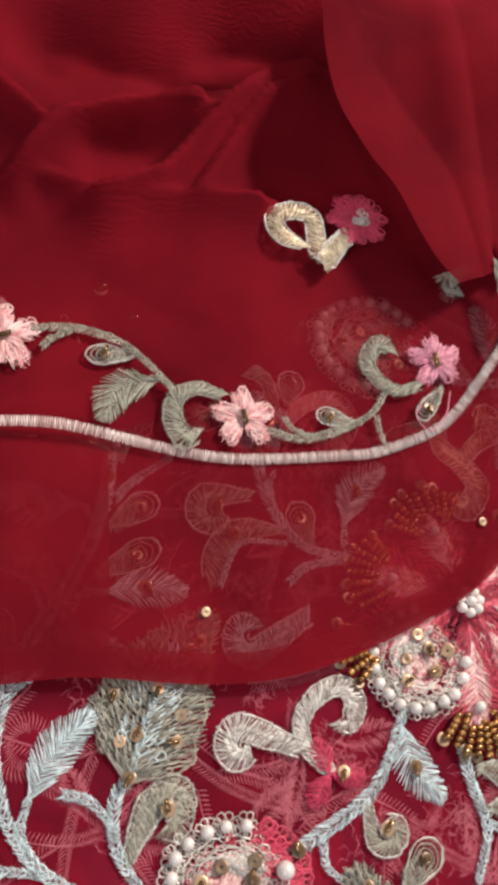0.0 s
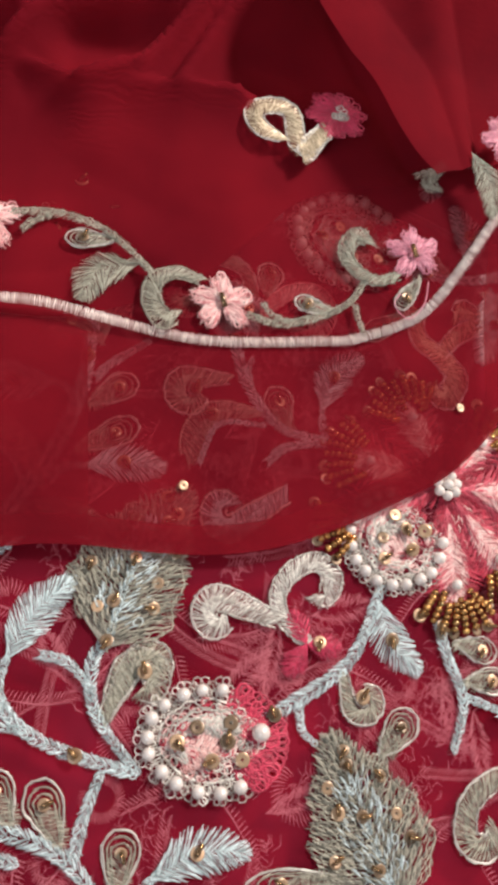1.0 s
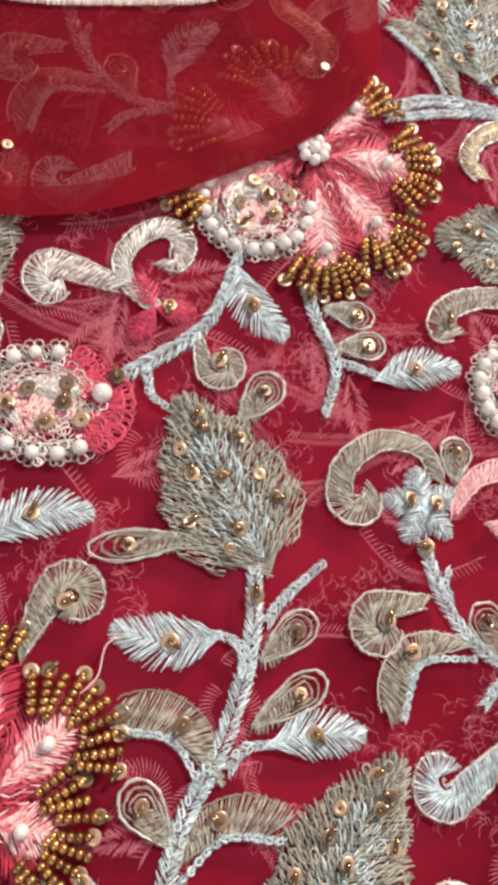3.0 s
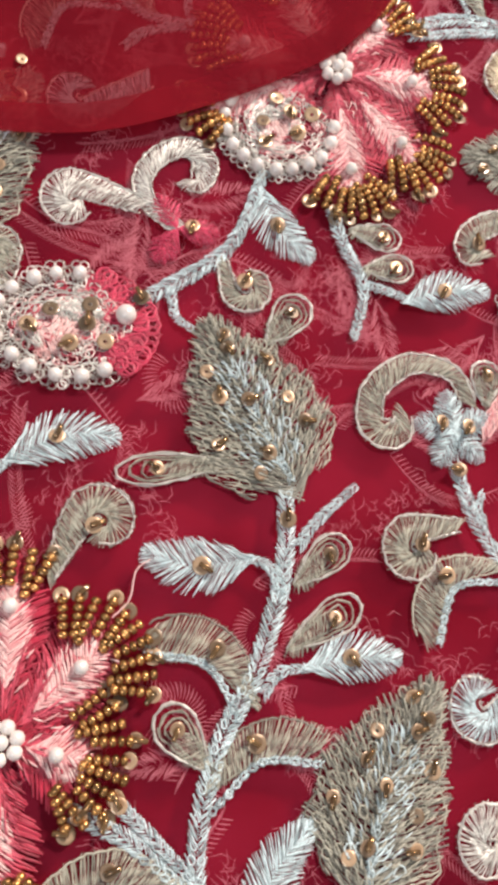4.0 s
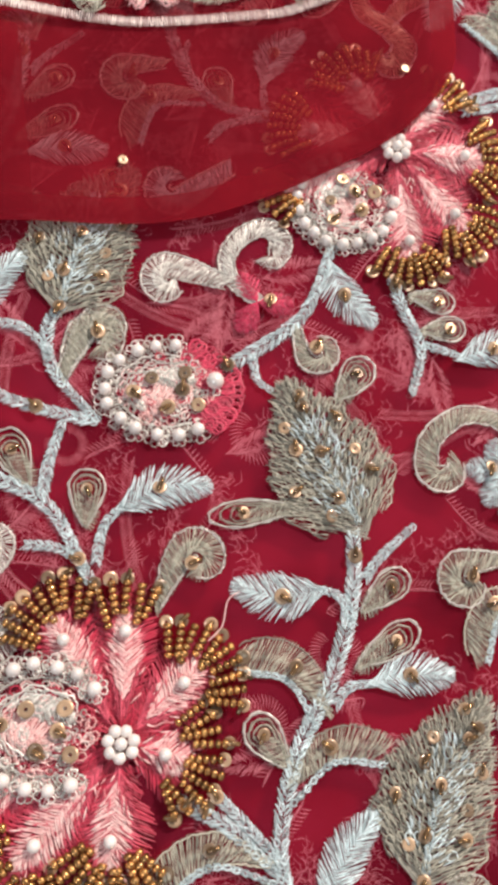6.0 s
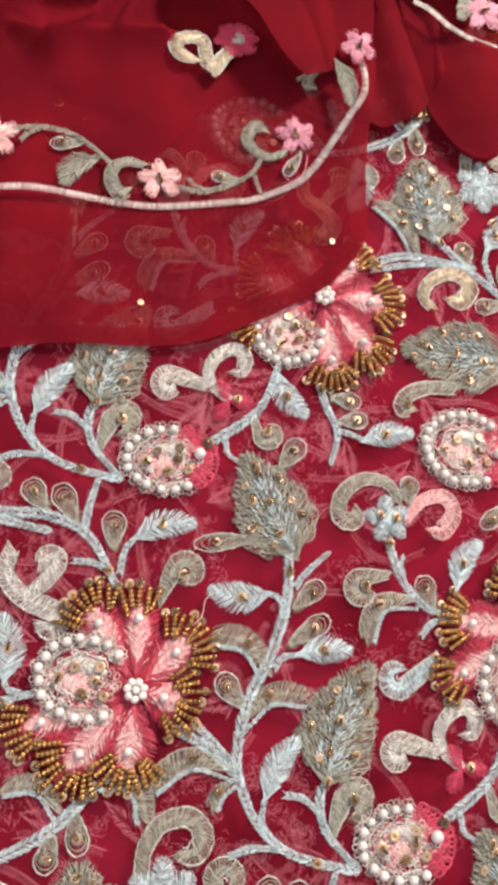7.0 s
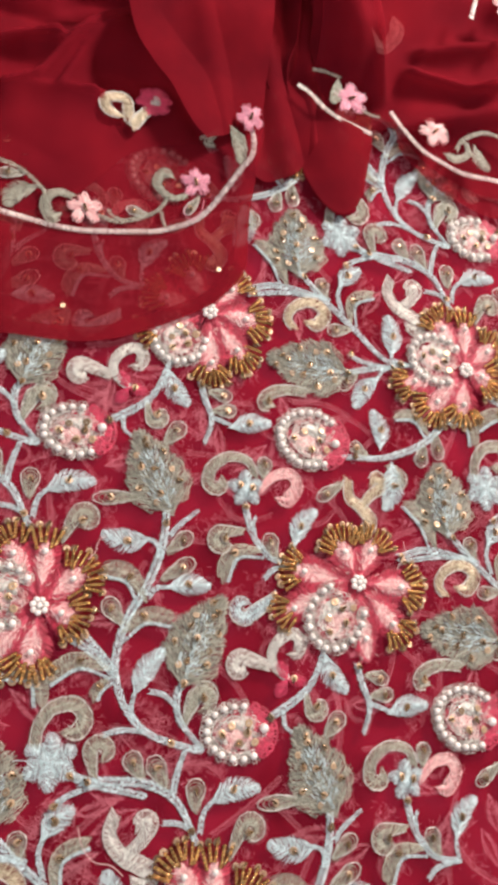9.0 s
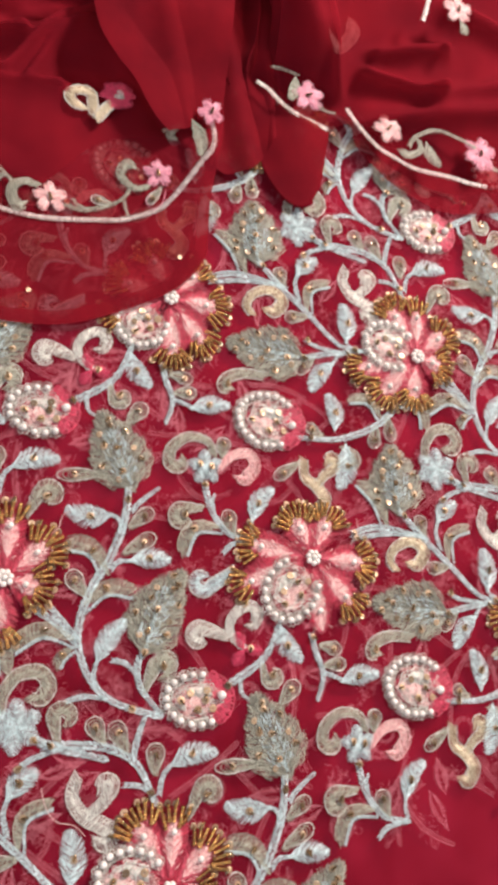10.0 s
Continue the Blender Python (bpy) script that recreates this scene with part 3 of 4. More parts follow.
# ---- the vine pattern: one repeat, in millimetres on the cloth ----
# main vine
stem((110.9, -53.6), (106.6, -69.0), (97.5, -85.4), (85.0, -100.4), (77.6, -114.9), (75.7, -126.0), (78.8, -141.0), (88.4, -153.3), (107.9, -163.8), width=3.8)
stem((110.2, -66.4), (115.2, -62.1), (124.9, -56.8), width=2.4)
stem((104.7, -75.7), (103.7, -69.1), (99.1, -65.7), width=2.4)
leaf((100.2, -66.3), (78.5, -59.9), 10.5, 0.10)
teardrop((107.4, -73.4), (119.8, -67.3), 7.5)
teardrop((102.7, -85.5), (118.6, -80.1), 7.5)
stem((95.7, -92.7), (100.3, -89.4), (106.9, -89.9), width=2.4)
leaf((105.9, -89.6), (125.9, -93.0), 9.5, 0.06)
crescent((74.8, -79.6), (90.6, -96.3), 0.22, 7.0)
teardrop((82.3, -103.2), (76.8, -91.3), 8.5)
crescent((104.4, -107.9), (82.1, -110.0), -0.20, 6.5)
stem((56.7, -103.7), (65.8, -111.4), (74.8, -124.1), width=3.4)
stem((64.5, -103.8), (70.8, -113.5), (76.1, -121.9), width=2.6)
crescent((47.0, -123.5), (73.6, -125.5), 0.22, 6.5)
crescent((66.1, -133.7), (74.2, -127.3), 0.10, 4.0)
leaf((83.0, -133.7), (100.3, -116.8), 9.5, 0.08, 0)
stem((81.6, -145.7), (80.4, -140.3), (83.0, -133.7), width=2.4)
stem((66.6, -148.3), (75.3, -147.9), (84.9, -150.9), width=2.4)
big_leaf((112.5, -53.0), (102.8, -14.1), 28.0)
teardrop((101.5, -46.0), (79.3, -43.6), 6.5)
teardrop((114.8, -21.6), (125.2, -13.4), 8.5)
big_leaf((106.5, -132.6), (131.7, -99.0), 26.0, 12, 0.08)
stem((106.9, -132.2), (102.0, -137.9), (101.4, -149.1), (109.0, -163.1), width=3.0)
stem((89.6, -134.1), (96.1, -137.0), (101.3, -144.4), width=2.4)
disc_curl((112.9, -143.4), 6.2, (102.5, -151.4), GREY, "grey-olive", False)
# pearl flower and the sprig beside it
pearl_flower((73.9, -10.5), (88.6, -14.2), 11.5, 1.25, 5.45, 12, FRINGE)
stem((87.9, -8.2), (106.5, -1.1), (114.8, 4.9), (124.1, 18.6), width=3.4)
leaf((122.8, 14.9), (130.8, -3.8), 10.0, -0.12)
stem((97.0, -5.1), (96.6, -11.7), (98.6, -15.0), width=2.2)
disc_curl((113.7, -8.0), 5.6, (109.7, -0.2), GREY, "grey-olive", True, 2.4, 1, True)
disc_curl((80.4, 18.4), 6.0, (95.4, 14.5), SILVER, "silver", False, 4.0, 1)
swirl(((102.5, 7.8), (97.2, 14.0), (96.4, 21.1), (101.7, 26.7), (108.8, 27.9), (111.6, 23.1), (108.4, 18.6), (105.3, 19.7)), 3.0, 6.2, SILVER, "silver")
small_flower((101.5, 7.8), 9.5, MAGENTA, "magenta", 1, 3, -0.25)
disc_curl((61.9, 8.5), 5.2, (50.6, -0.3), GREY, "grey-olive")
# left sprig above the beaded flower
stem((0.9, -16.1), (15.3, -19.0), (29.8, -23.6), (41.3, -33.9), (47.2, -52.9), width=3.8)
teardrop((27.5, -21.0), (23.6, -9.8), 8.5)
teardrop((37.5, -27.6), (33.8, -13.7), 8.5)
stem((39.7, -30.2), (43.2, -21.6), (47.7, -13.5), width=3.0)
teardrop((48.2, -39.6), (51.2, -27.1), 8.5)
stem((48.9, -48.7), (52.5, -40.3), (57.5, -36.6), width=2.4)
leaf((56.8, -36.9), (80.0, -36.4), 10.0, 0.12)
stem((33.4, -40.4), (41.1, -42.9), (46.2, -48.2), width=2.4)
disc_curl((72.2, -52.1), 6.0, (60.2, -61.2), GREY, "grey-olive")
small_flower((43.1, -154.6), 12.5, SILVER_BLUE, "pale silver-blue", 0, 6, 0.3)
swirl(((37.3, -148.4), (40.2, -139.3), (47.1, -132.9), (56.6, -133.0), (60.2, -139.9), (55.6, -144.8), (50.1, -142.6)), 4.5, 7.5, GREY, "grey-olive")
stem((48.6, -160.8), (63.8, -169.2), (81.4, -177.3), width=3.6)
stem((41.1, -172.8), (49.2, -169.5), (59.8, -168.3), width=2.4)
bead_flower((46.9, -88.6), (((34.8, -51.3), 1.05, 13.0, True), ((55.3, -54.3), 0.75, 11.0, True), ((74.4, -72.6), 1.15, 13.0, True), ((67.5, -99.1), 1.2, 13.0, True), ((36.7, -120.0), 1.15, 13.0, True), ((13.6, -112.6), 1.1, 14.0, True), ((1.4, -93.0), 0.8, 13.0, True)), (30.5, -80.8), 15.5, 13.0)
disc_curl((64.4, -154.7), 6.0, (60.5, -164.6), GREY, "grey-olive", False)
# stem under the beaded flower to the second pearl flower
stem((270.1, -26.8), (253.2, -37.3), (229.4, -42.2), (205.8, -38.9), width=3.6)
teardrop((254.2, -37.4), (248.8, -48.2), 7.5)
teardrop((261.7, -31.6), (260.8, -45.6), 7.5)
leaf((227.8, -36.9), (227.7, -15.9), 10.0, -0.12)
crescent((280.9, -42.5), (270.5, -28.2), -0.35, 5.5)
crescent((240.0, -22.9), (255.0, -34.2), 0.25, 5.0)
leaf((232.5, -46.3), (223.1, -69.7), 12.0, 0.10)
disc_curl((232.8, -54.3), 5.5, (230.2, -46.1), GREY, "grey-olive", False)
teardrop((203.6, -52.4), (189.3, -58.4), 6.5)
teardrop((219.6, -40.1), (212.7, -33.1), 6.5)
swirl(((206.4, -50.3), (205.2, -60.3), (210.5, -66.3), (213.9, -73.8), (208.4, -79.1), (204.5, -75.9)), 4.6, 8.2, GOLD, "pale gold")
swirl(((210.7, -65.7), (216.7, -60.8), (223.2, -57.3), (223.0, -52.2), (217.9, -54.1)), 4.0, 7.2, GOLD, "pale gold")
pearl_flower((190.4, -27.9), (206.4, -33.0), 13.8, 0.75, 5.35, 17, FRINGE)
# second beaded flower
bead_flower((200.0, -103.0), (((193.3, -74.1), 1.15, 13.0, True), ((216.9, -78.3), 1.1, 12.0, True), ((234.8, -112.0), 1.15, 13.0, True), ((220.0, -135.7), 0.95, 12.0, True), ((197.5, -141.0), 0.9, 11.0, False), ((161.8, -88.8), 1.0, 12.0, True), ((153.6, -111.5), 1.0, 11.0, True)), (185.0, -116.9), 16.0, 13.5)
disc_curl((139.8, -105.8), 6.2, (157.0, -102.3), SILVER_BLUE, "pale silver-blue", False, 4.5)
# sprig with the pink hook
small_flower((151.7, -48.6), 9.5, SILVER_BLUE, "pale silver-blue", 2, 5, 0.2)
swirl(((157.3, -44.1), (155.5, -35.7), (146.2, -31.8), (136.0, -36.3), (133.5, -44.4), (139.2, -46.5), (141.5, -41.6)), 3.4, 7.0, GREY, "grey-olive")
swirl(((157.8, -50.8), (167.5, -44.3), (176.4, -44.7), (178.1, -51.6), (171.5, -57.2), (167.5, -54.8)), 3.2, 7.5, CORAL, "coral pink")
teardrop((161.0, -44.7), (164.5, -35.4), 7.5)
stem((149.6, -55.4), (150.9, -71.1), (157.7, -84.0), (170.2, -89.4), width=3.2)
stem((151.9, -70.1), (152.0, -66.6), (154.0, -63.3), width=2.0)
teardrop((159.9, -85.6), (159.1, -73.3), 8.0)
leaf((171.0, -79.4), (186.3, -64.0), 9.5, 0.12)
stem((170.4, -88.7), (170.3, -84.0), (171.0, -79.4), width=2.2)
disc_curl((135.0, -71.8), 6.0, (146.9, -69.2), GREY, "grey-olive", True, 3.0, 1)
crescent((134.2, -92.3), (154.2, -83.4), 0.30, 6.0)
stem((152.5, -93.5), (158.9, -89.6), (170.2, -89.4), width=2.4)
# small forked sprig
stem((138.3, 8.8), (138.8, -0.7), (140.5, -12.3), (134.7, -23.9), width=3.0)
stem((140.8, -11.1), (145.3, -13.5), (150.9, -16.9), width=2.2)
leaf((149.6, -17.2), (171.4, -17.8), 9.5, 0.06)
teardrop((141.3, 2.7), (151.8, -1.8), 7.0)
teardrop((141.6, -7.5), (152.7, -9.0), 7.0)
# vine between broad leaves and the beaded flower
big_leaf((202.4, 64.0), (206.8, 100.0), 31.0, 14)
stem((202.4, 64.0), (214.2, 46.5), (227.2, 29.6), (241.4, 11.1), (257.9, 5.5), width=3.2)
crescent((179.9, 80.8), (190.6, 55.1), 0.10, 7.0)
stem((171.0, 55.3), (189.2, 56.5), (216.0, 47.1), width=3.4)
stem((171.5, 52.6), (191.7, 52.3), (214.5, 47.9), width=2.4)
teardrop((214.3, 47.2), (214.2, 58.1), 8.0)
stem((222.8, 38.3), (222.2, 48.5), (225.7, 55.2), width=2.4)
leaf((224.5, 54.3), (239.3, 62.7), 10.0, 0.10)
swirl(((193.7, 31.6), (191.0, 38.4), (196.9, 44.7), (207.2, 45.9), (212.6, 38.9), (206.4, 33.2), (201.2, 36.1)), 4.0, 7.8, GOLD, "pale gold")
crescent((243.8, 45.8), (228.9, 31.2), -0.30, 5.0)
teardrop((226.0, 29.0), (213.5, 29.7), 7.0)
big_leaf((215.8, 5.4), (176.0, 17.8), 28.0, 12)
swirl(((193.9, -3.5), (183.1, -0.7), (173.3, -1.8), (169.1, -6.8), (173.4, -9.3)), 4.5, 7.0, GREY, "grey-olive", (171.5, -6.0))
stem((215.8, 5.1), (233.3, 6.4), (258.2, 6.5), width=3.0)
teardrop((225.6, 6.3), (213.6, -1.9), 7.5)
leaf((246.1, 13.1), (248.7, 35.9), 11.5, -0.08)
stem((250.6, 7.8), (246.6, 10.7), (246.1, 16.5), width=2.2)
leaf((234.8, 0.6), (218.4, -14.4), 10.0, -0.10)
stem((247.4, 6.3), (240.0, 5.2), (234.8, 0.6), width=2.2)
stem((221.4, 15.6), (227.4, 11.1), (240.4, 6.8), width=2.2)
swirl(((256.2, 57.5), (252.1, 48.9), (255.8, 40.0), (262.9, 34.4), (267.4, 29.9), (262.9, 26.4), (260.5, 30.3)), 4.8, 8.4, SILVER, "silver")
swirl(((256.7, 38.9), (265.0, 43.3), (270.4, 49.1), (267.8, 52.0), (263.3, 48.7)), 4.2, 7.2, SILVER, "silver")

# ---- the pattern repeats over the cloth ----
ALONG, ACROSS = (53.2, -149.2), (241.6, 88.8)


def on_panel(x, y):
    """Inside the worked panel and near the part of the cloth that shows."""
    shown = -60 < x < 420 and -290 < y < 230 and not (x < 185 and y > 150)
    return shown and not (x > 190 and y < -245) and not (x > 290 and y < -215)


WIDE = [(20, 260), (12, 0), (-12, -160), (29, -222), (265, -288), (425, 260)]


def in_reach(x, y, margin=42):
    """Near the stretch of cloth that lies open."""
    for (xa, ya), (xb, yb) in zip(WIDE, WIDE[1:] + WIDE[:1]):
        n = math.hypot(xb - xa, yb - ya)
        if ((xb - xa) * (y - ya) - (yb - ya) * (x - xa)) / n < -margin:
            return False
    return True


HEM_FLOWER = (146.8, 46.2)
for one in list(MOTIFS):
    x0, y0 = one.location.x / MM, one.location.y / MM
    for i in range(-2, 3):
        for j in range(-3, 4):
            x, y = x0 + i * ACROSS[0] + j * ALONG[0], y0 + i * ACROSS[1] + j * ALONG[1]
            if (i or j) and on_panel(x, y) and in_reach(x, y) and math.hypot(x - HEM_FLOWER[0], y - HEM_FLOWER[1]) > 2:
                copy_thing(one, Matrix.Translation((x * MM, y * MM, 0)) @ Matrix.Rotation(rng.uniform(-0.02, 0.02), 4, "Z"))

bead_flower((149.0, 44.0), (((143.5, 5.0), 1.0, 12.0, True), ((165.0, 11.5), 1.0, 12.0, True), ((180.0, 35.0), 1.1, 13.0, True), ((171.5, 62.0), 0.8, 11.0, True), ((140.0, 76.0), 1.1, 12.0, True), ((117.0, 58.0), 1.0, 12.0, True), ((110.0, 35.5), 0.8, 11.0, True)), (131.5, 31.5), 13.5, 12.5, 0.0)

# ---- embroidery of the layer below, dimly seen through the chiffon ----
UNDER_YARN = thread_material("under_yarn", (0.55, 0.30, 0.34), (0.98, 0.74, 0.78))


def ghost_patch(st, x, y, kind):
    """A scrap of stitching on the lower layer: a leaf, a stem, a curl or loose floats."""
    a = rng.uniform(0, 6.28)
    c, s = math.cos(a), math.sin(a)
    if kind == 0:
        n, w = rng.uniform(14, 22), rng.uniform(6, 9)
        for side in (-1, 1):
            for k in range(40):
                u = (k + rng.uniform(0, 0.9)) / 40
                q = w / 2 * math.sin(math.pi * u ** 0.8) * side * rng.uniform(0.8, 1.1)
                p = [(u * n, q * rng.uniform(0, 0.4)), (u * n + 1.2, q * 0.6), (u * n + rng.uniform(1.5, 3), q)]
                st.add([(x + i * c - j * s, y + i * s + j * c, -0.7) for i, j in p], 0.15)
    elif kind == 1:
        n, bow = rng.uniform(25, 45), rng.uniform(-9, 9)
        for k in range(int(n / 0.9)):
            u = k * 0.9 / n
            o = bow * math.sin(math.pi * u)
            for side in (-1, 1):
                p = [(u * n, o + side * 1.5), (u * n + 1.0, o + side * 0.8), (u * n + 1.9, o)]
                st.add([(x + i * c - j * s, y + i * s + j * c, -0.7) for i, j in p], 0.15)
    elif kind == 2:
        r = rng.uniform(5, 8)
        for k in range(34):
            b = k * 0.15
            p = [(r * 0.55 * math.cos(b), r * 0.55 * math.sin(b)), (r * 0.8 * math.cos(b + 0.1), r * 0.8 * math.sin(b + 0.1)), (r * math.cos(b + 0.2), r * math.sin(b + 0.2))]
            st.add([(x + i * c - j * s, y + i * s + j * c, -0.7) for i, j in p], 0.15)
    else:
        long, wide = rng.uniform(6, 16), rng.uniform(1.5, 3.5)
        for k in range(80):
            i = rng.uniform(-1, 1)
            j = rng.gauss(0, wide) * (1 - 0.6 * i * i)
            b = a + rng.uniform(-1.3, 1.3)
            g = rng.uniform(0.9, 2.4)
            px, py = x + i * long * c - j * s, y + i * long * s + j * c
            bend = b + rng.uniform(0.5, 1.5)
            st.add([(px, py, -0.6), (px + g * math.cos(b), py + g * math.sin(b), -0.5), (px + g * math.cos(b) + g * math.cos(bend), py + g * math.sin(b) + g * math.sin(bend), -0.6)], 0.1)


ghosts = Strands()
for k in range(900):
    x, y = rng.uniform(-30, 400), rng.uniform(-285, 175)
    if x > 190 and y < -240 or x > 285 and y < -205:
        continue
    ghost_patch(ghosts, x, y, (3, 0, 1, 3, 2, 3, 1)[k % 7])
tagged(ghosts.done("under_embroidery", UNDER_YARN, None), "faint pale embroidery and loose threads behind the chiffon", "embroidery", "", "stuff")


# ---- cloth ----
def sheet(name, lower, upper, nu, nv, height, mat, parent=None, label="", ease=1.0):
    """Draped cloth between a lower and an upper edge; height(x, y, u, v) lifts it."""
    a, b = spline(lower, nu)[0], spline(upper, nu)[0]
    verts = []
    for j in range(nv):
        v = (j / (nv - 1)) ** ease
        for i in range(nu):
            x, y = a[i] * (1 - v) + b[i] * v
            verts.append((x, y, height(x, y, i / (nu - 1), v)))
    faces = [(j * nu + i, j * nu + i + 1, (j + 1) * nu + i + 1, (j + 1) * nu + i) for j in range(nv - 1) for i in range(nu - 1)]
    return finish(name, verts, faces, mat, parent, label)


def ridge(x, y, x0, y0, x1, y1, wide, high):
    """Height of a soft fold that runs from one point to another."""
    dx, dy = x1 - x0, y1 - y0
    t = max(0.0, min(1.0, ((x - x0) * dx + (y - y0) * dy) / (dx * dx + dy * dy)))
    d = math.hypot(x - x0 - t * dx, y - y0 - t * dy) / wide
    return high * math.exp(-d ** 1.7)


base = sheet("embroidered_cloth", [(-500, -600), (150, -600), (800, -600)], [(-500, 700), (150, 700), (800, 700)], 160, 160,
             lambda x, y, u, v: 0.35 * ripple(x, y, 60, 3.0) - 0.2, BASE_CHIFFON)
tagged(base, "sheer crimson chiffon cloth spread flat, worked with vines", "cloth", "", "structure")
lining = sheet("lining", [(-520, -620), (150, -620), (820, -620)], [(-520, 720), (150, 720), (820, 720)], 60, 60,
               lambda x, y, u, v: -4.5 + 0.8 * ripple(x, y, 90, 9.0), LINING)
ground = sheet("ground", [(-4000, -4000), (0, -4000), (4000, -4000)], [(-4000, 4000), (0, 4000), (4000, 4000)], 12, 12, lambda x, y, u, v: -9.0, GROUND)
tagged(ground, "plain pale bed sheet that the cloth is spread on", "bed sheet", "", "structure")
tagged(lining, "plain maroon lining under the chiffon cloth", "cloth", "", "structure")

# ---- scarf ----
scarf = thing("chiffon_scarf", 0, 0, "sheer crimson chiffon scarf draped in folds over embroidered cloth", "scarf", "")
CREASES = (([(129.6, 209.5), (112.3, 198.9), (97.2, 187.6), (78.3, 169.7), (61.2, 164.7)], 8.0, 13.0),
           ([(125.3, 202.7), (104.9, 186.4), (88.7, 165.0)], 7.0, 11.0),
           ([(46.2, 171.8), (64.8, 164.8), (87.3, 164.0), (106.1, 163.8)], 7.0, 9.0),
           ([(38.3, 171.0), (54.4, 187.3), (70.3, 190.9), (90.1, 191.0)], 8.0, 13.0),
           ([(37.7, 190.8), (48.4, 183.6)], 7.0, 12.0))
HOLLOWS = (([(54.6, 215.4), (86.0, 209.4)], 16.0, -24.0), ([(107.5, 216.8), (130.7, 216.1)], 12.0, -22.0), ([(62.0, 182.9), (74.6, 185.0)], 9.0, -12.0),
           ([(111.3, 178.3), (135.3, 175.8)], 11.0, -11.0), ([(135.6, 203.8), (152.3, 170.1), (158.8, 143.4)], 8.0, -8.0), ([(33.9, 164.2), (38.5, 169.3)], 9.0, -7.0),
           ([(32.9, 133.5), (54.1, 137.5)], 12.0, -3.5), ([(58.1, 144.1), (80.9, 129.2)], 18.0, -3.5))


def fold(x, y, line, wide, high):
    """Height of a fold along a line: easy on the near side, steep beyond."""
    best = 1e9
    for (xa, ya), (xb, yb) in zip(line, line[1:]):
        dx, dy = xb - xa, yb - ya
        t = max(0.0, min(1.0, ((x - xa) * dx + (y - ya) * dy) / (dx * dx + dy * dy)))
        ex, ey = x - xa - t * dx, y - ya - t * dy
        d = math.hypot(ex, ey) / (wide * (0.4 if ey > 0 and high > 0 else 1.0))
        best = min(best, d)
    return high * math.exp(-best ** 1.15)


def drape_height(x, y, u=0, v=0):
    hem = 34.0 + 0.22 * max(0.0, x - 110)
    up = max(0.0, y - hem)
    near = smooth((x - 85) / 25)
    z = 3.7 + 1.4 * near + (0.035 - 0.022 * near) * min(up, 70) + 0.095 * max(0.0, min(up, 140) - 70) + 0.3 * ripple(x, y, 25)
    z -= 1.0 * math.exp(-((x - 128) / 22) ** 2 - ((y - 86) / 22) ** 2)
    z += smooth((x - 130) / 35) * min(4.0, up * 0.05)
    z += smooth((y - 165) / 35) * (12 + 7 * ripple(x, y, 38, 5.0))
    if y > 110:
        z += max(fold(x, y, *crease) for crease in CREASES) + sum(fold(x, y, *hollow) for hollow in HOLLOWS)
    return max(z, 3.0)


HEM = [(-140, 48), (-60, 45), (25.4, 41.1), (45.9, 39.5), (68.6, 34.5), (84.0, 32.4), (98.9, 32.6), (115.0, 35.4), (132.2, 40.3), (148.9, 46.3), (164.0, 56.5), (171.4, 65.6), (174.1, 76.2), (178.2, 94.7), (184.8, 114.0)]
drape = sheet("drape", HEM, [(-140, 360), (-60, 360), (0, 360), (30, 360), (60, 358), (90, 355), (115, 350), (135, 340), (150, 325), (159.8, 234.0), (173.3, 214.9), (187.0, 195.6), (193.5, 175.0), (195.4, 154.2), (193.1, 137.2)],
              230, 230, drape_height, VEIL, scarf)
# hem turned up along the edge: a second layer
sheet("hem", HEM, [(x * 0.985 + 1, y + 7.5) for x, y in HEM[:9]] + [(x - 4, y + 6) for x, y in HEM[9:11]] + [(x - 7, y + 1) for x, y in HEM[11:]], 120, 4,
      lambda x, y, u, v: drape_height(x, y) - 0.4, VEIL, scarf)
# the scarf doubles back under itself above the braid
sheet("under_fold", [(-140, 100), (16.8, 104.1), (30.2, 102.8), (51.0, 99.8), (70.3, 102.6), (88.3, 109.3), (108.2, 122.9), (121.7, 132.4), (141.7, 136.6), (163.7, 137.1), (171.0, 132.3), (191.7, 139.1)],
      [(-140, 360), (-60, 360), (0, 360), (30, 360), (60, 358), (90, 355), (120, 345), (145, 330), (163.9, 232.2), (176.6, 208.3), (190.0, 187.9), (196.0, 159.9)], 100, 90,
      lambda x, y, u, v: drape_height(x, y) * 0.78 - 1.5 + 1.2 * ripple(x, y, 30, 2.0), SHADED_THICK_VEIL, scarf)


# the free end doubles under the edge on one side
sheet("side_fold", [(-140, 54), (-60, 51), (25.6, 44.0), (35.7, 42.7), (44.8, 41.6), (50.9, 40.9)],
      [(-140, 116), (-60, 114), (30.1, 101.2), (41.0, 99.6), (50.6, 97.2), (56.3, 94.4)], 60, 50, lambda x, y, u, v: drape_height(x, y) - 0.9 + 0.3 * ripple(x, y, 14, 1.0), VEIL, scarf)


# broad fold that lies over the drape with a sharp lip
def lip_height(x, y, u, v):
    edge = np.interp(u, (0, 0.3, 0.6, 1), (46, 36, 27, 22))
    rest = drape_height(x, y) + 4.0 + 3.5 * math.sin(9 * v + 1.5 + 2 * u) + 3.0 * ripple(x, y, 40, 7.0)
    rest *= 1 - 0.62 * smooth((v - 0.42) / 0.5)
    k = smooth(v * 1.5)
    return float(max(edge * (1 - k) + max(rest, (15.0 + 6 * (1 - u)) * (1 - 0.55 * smooth((v - 0.42) / 0.5))) * k, drape_height(x, y) + 1.5))


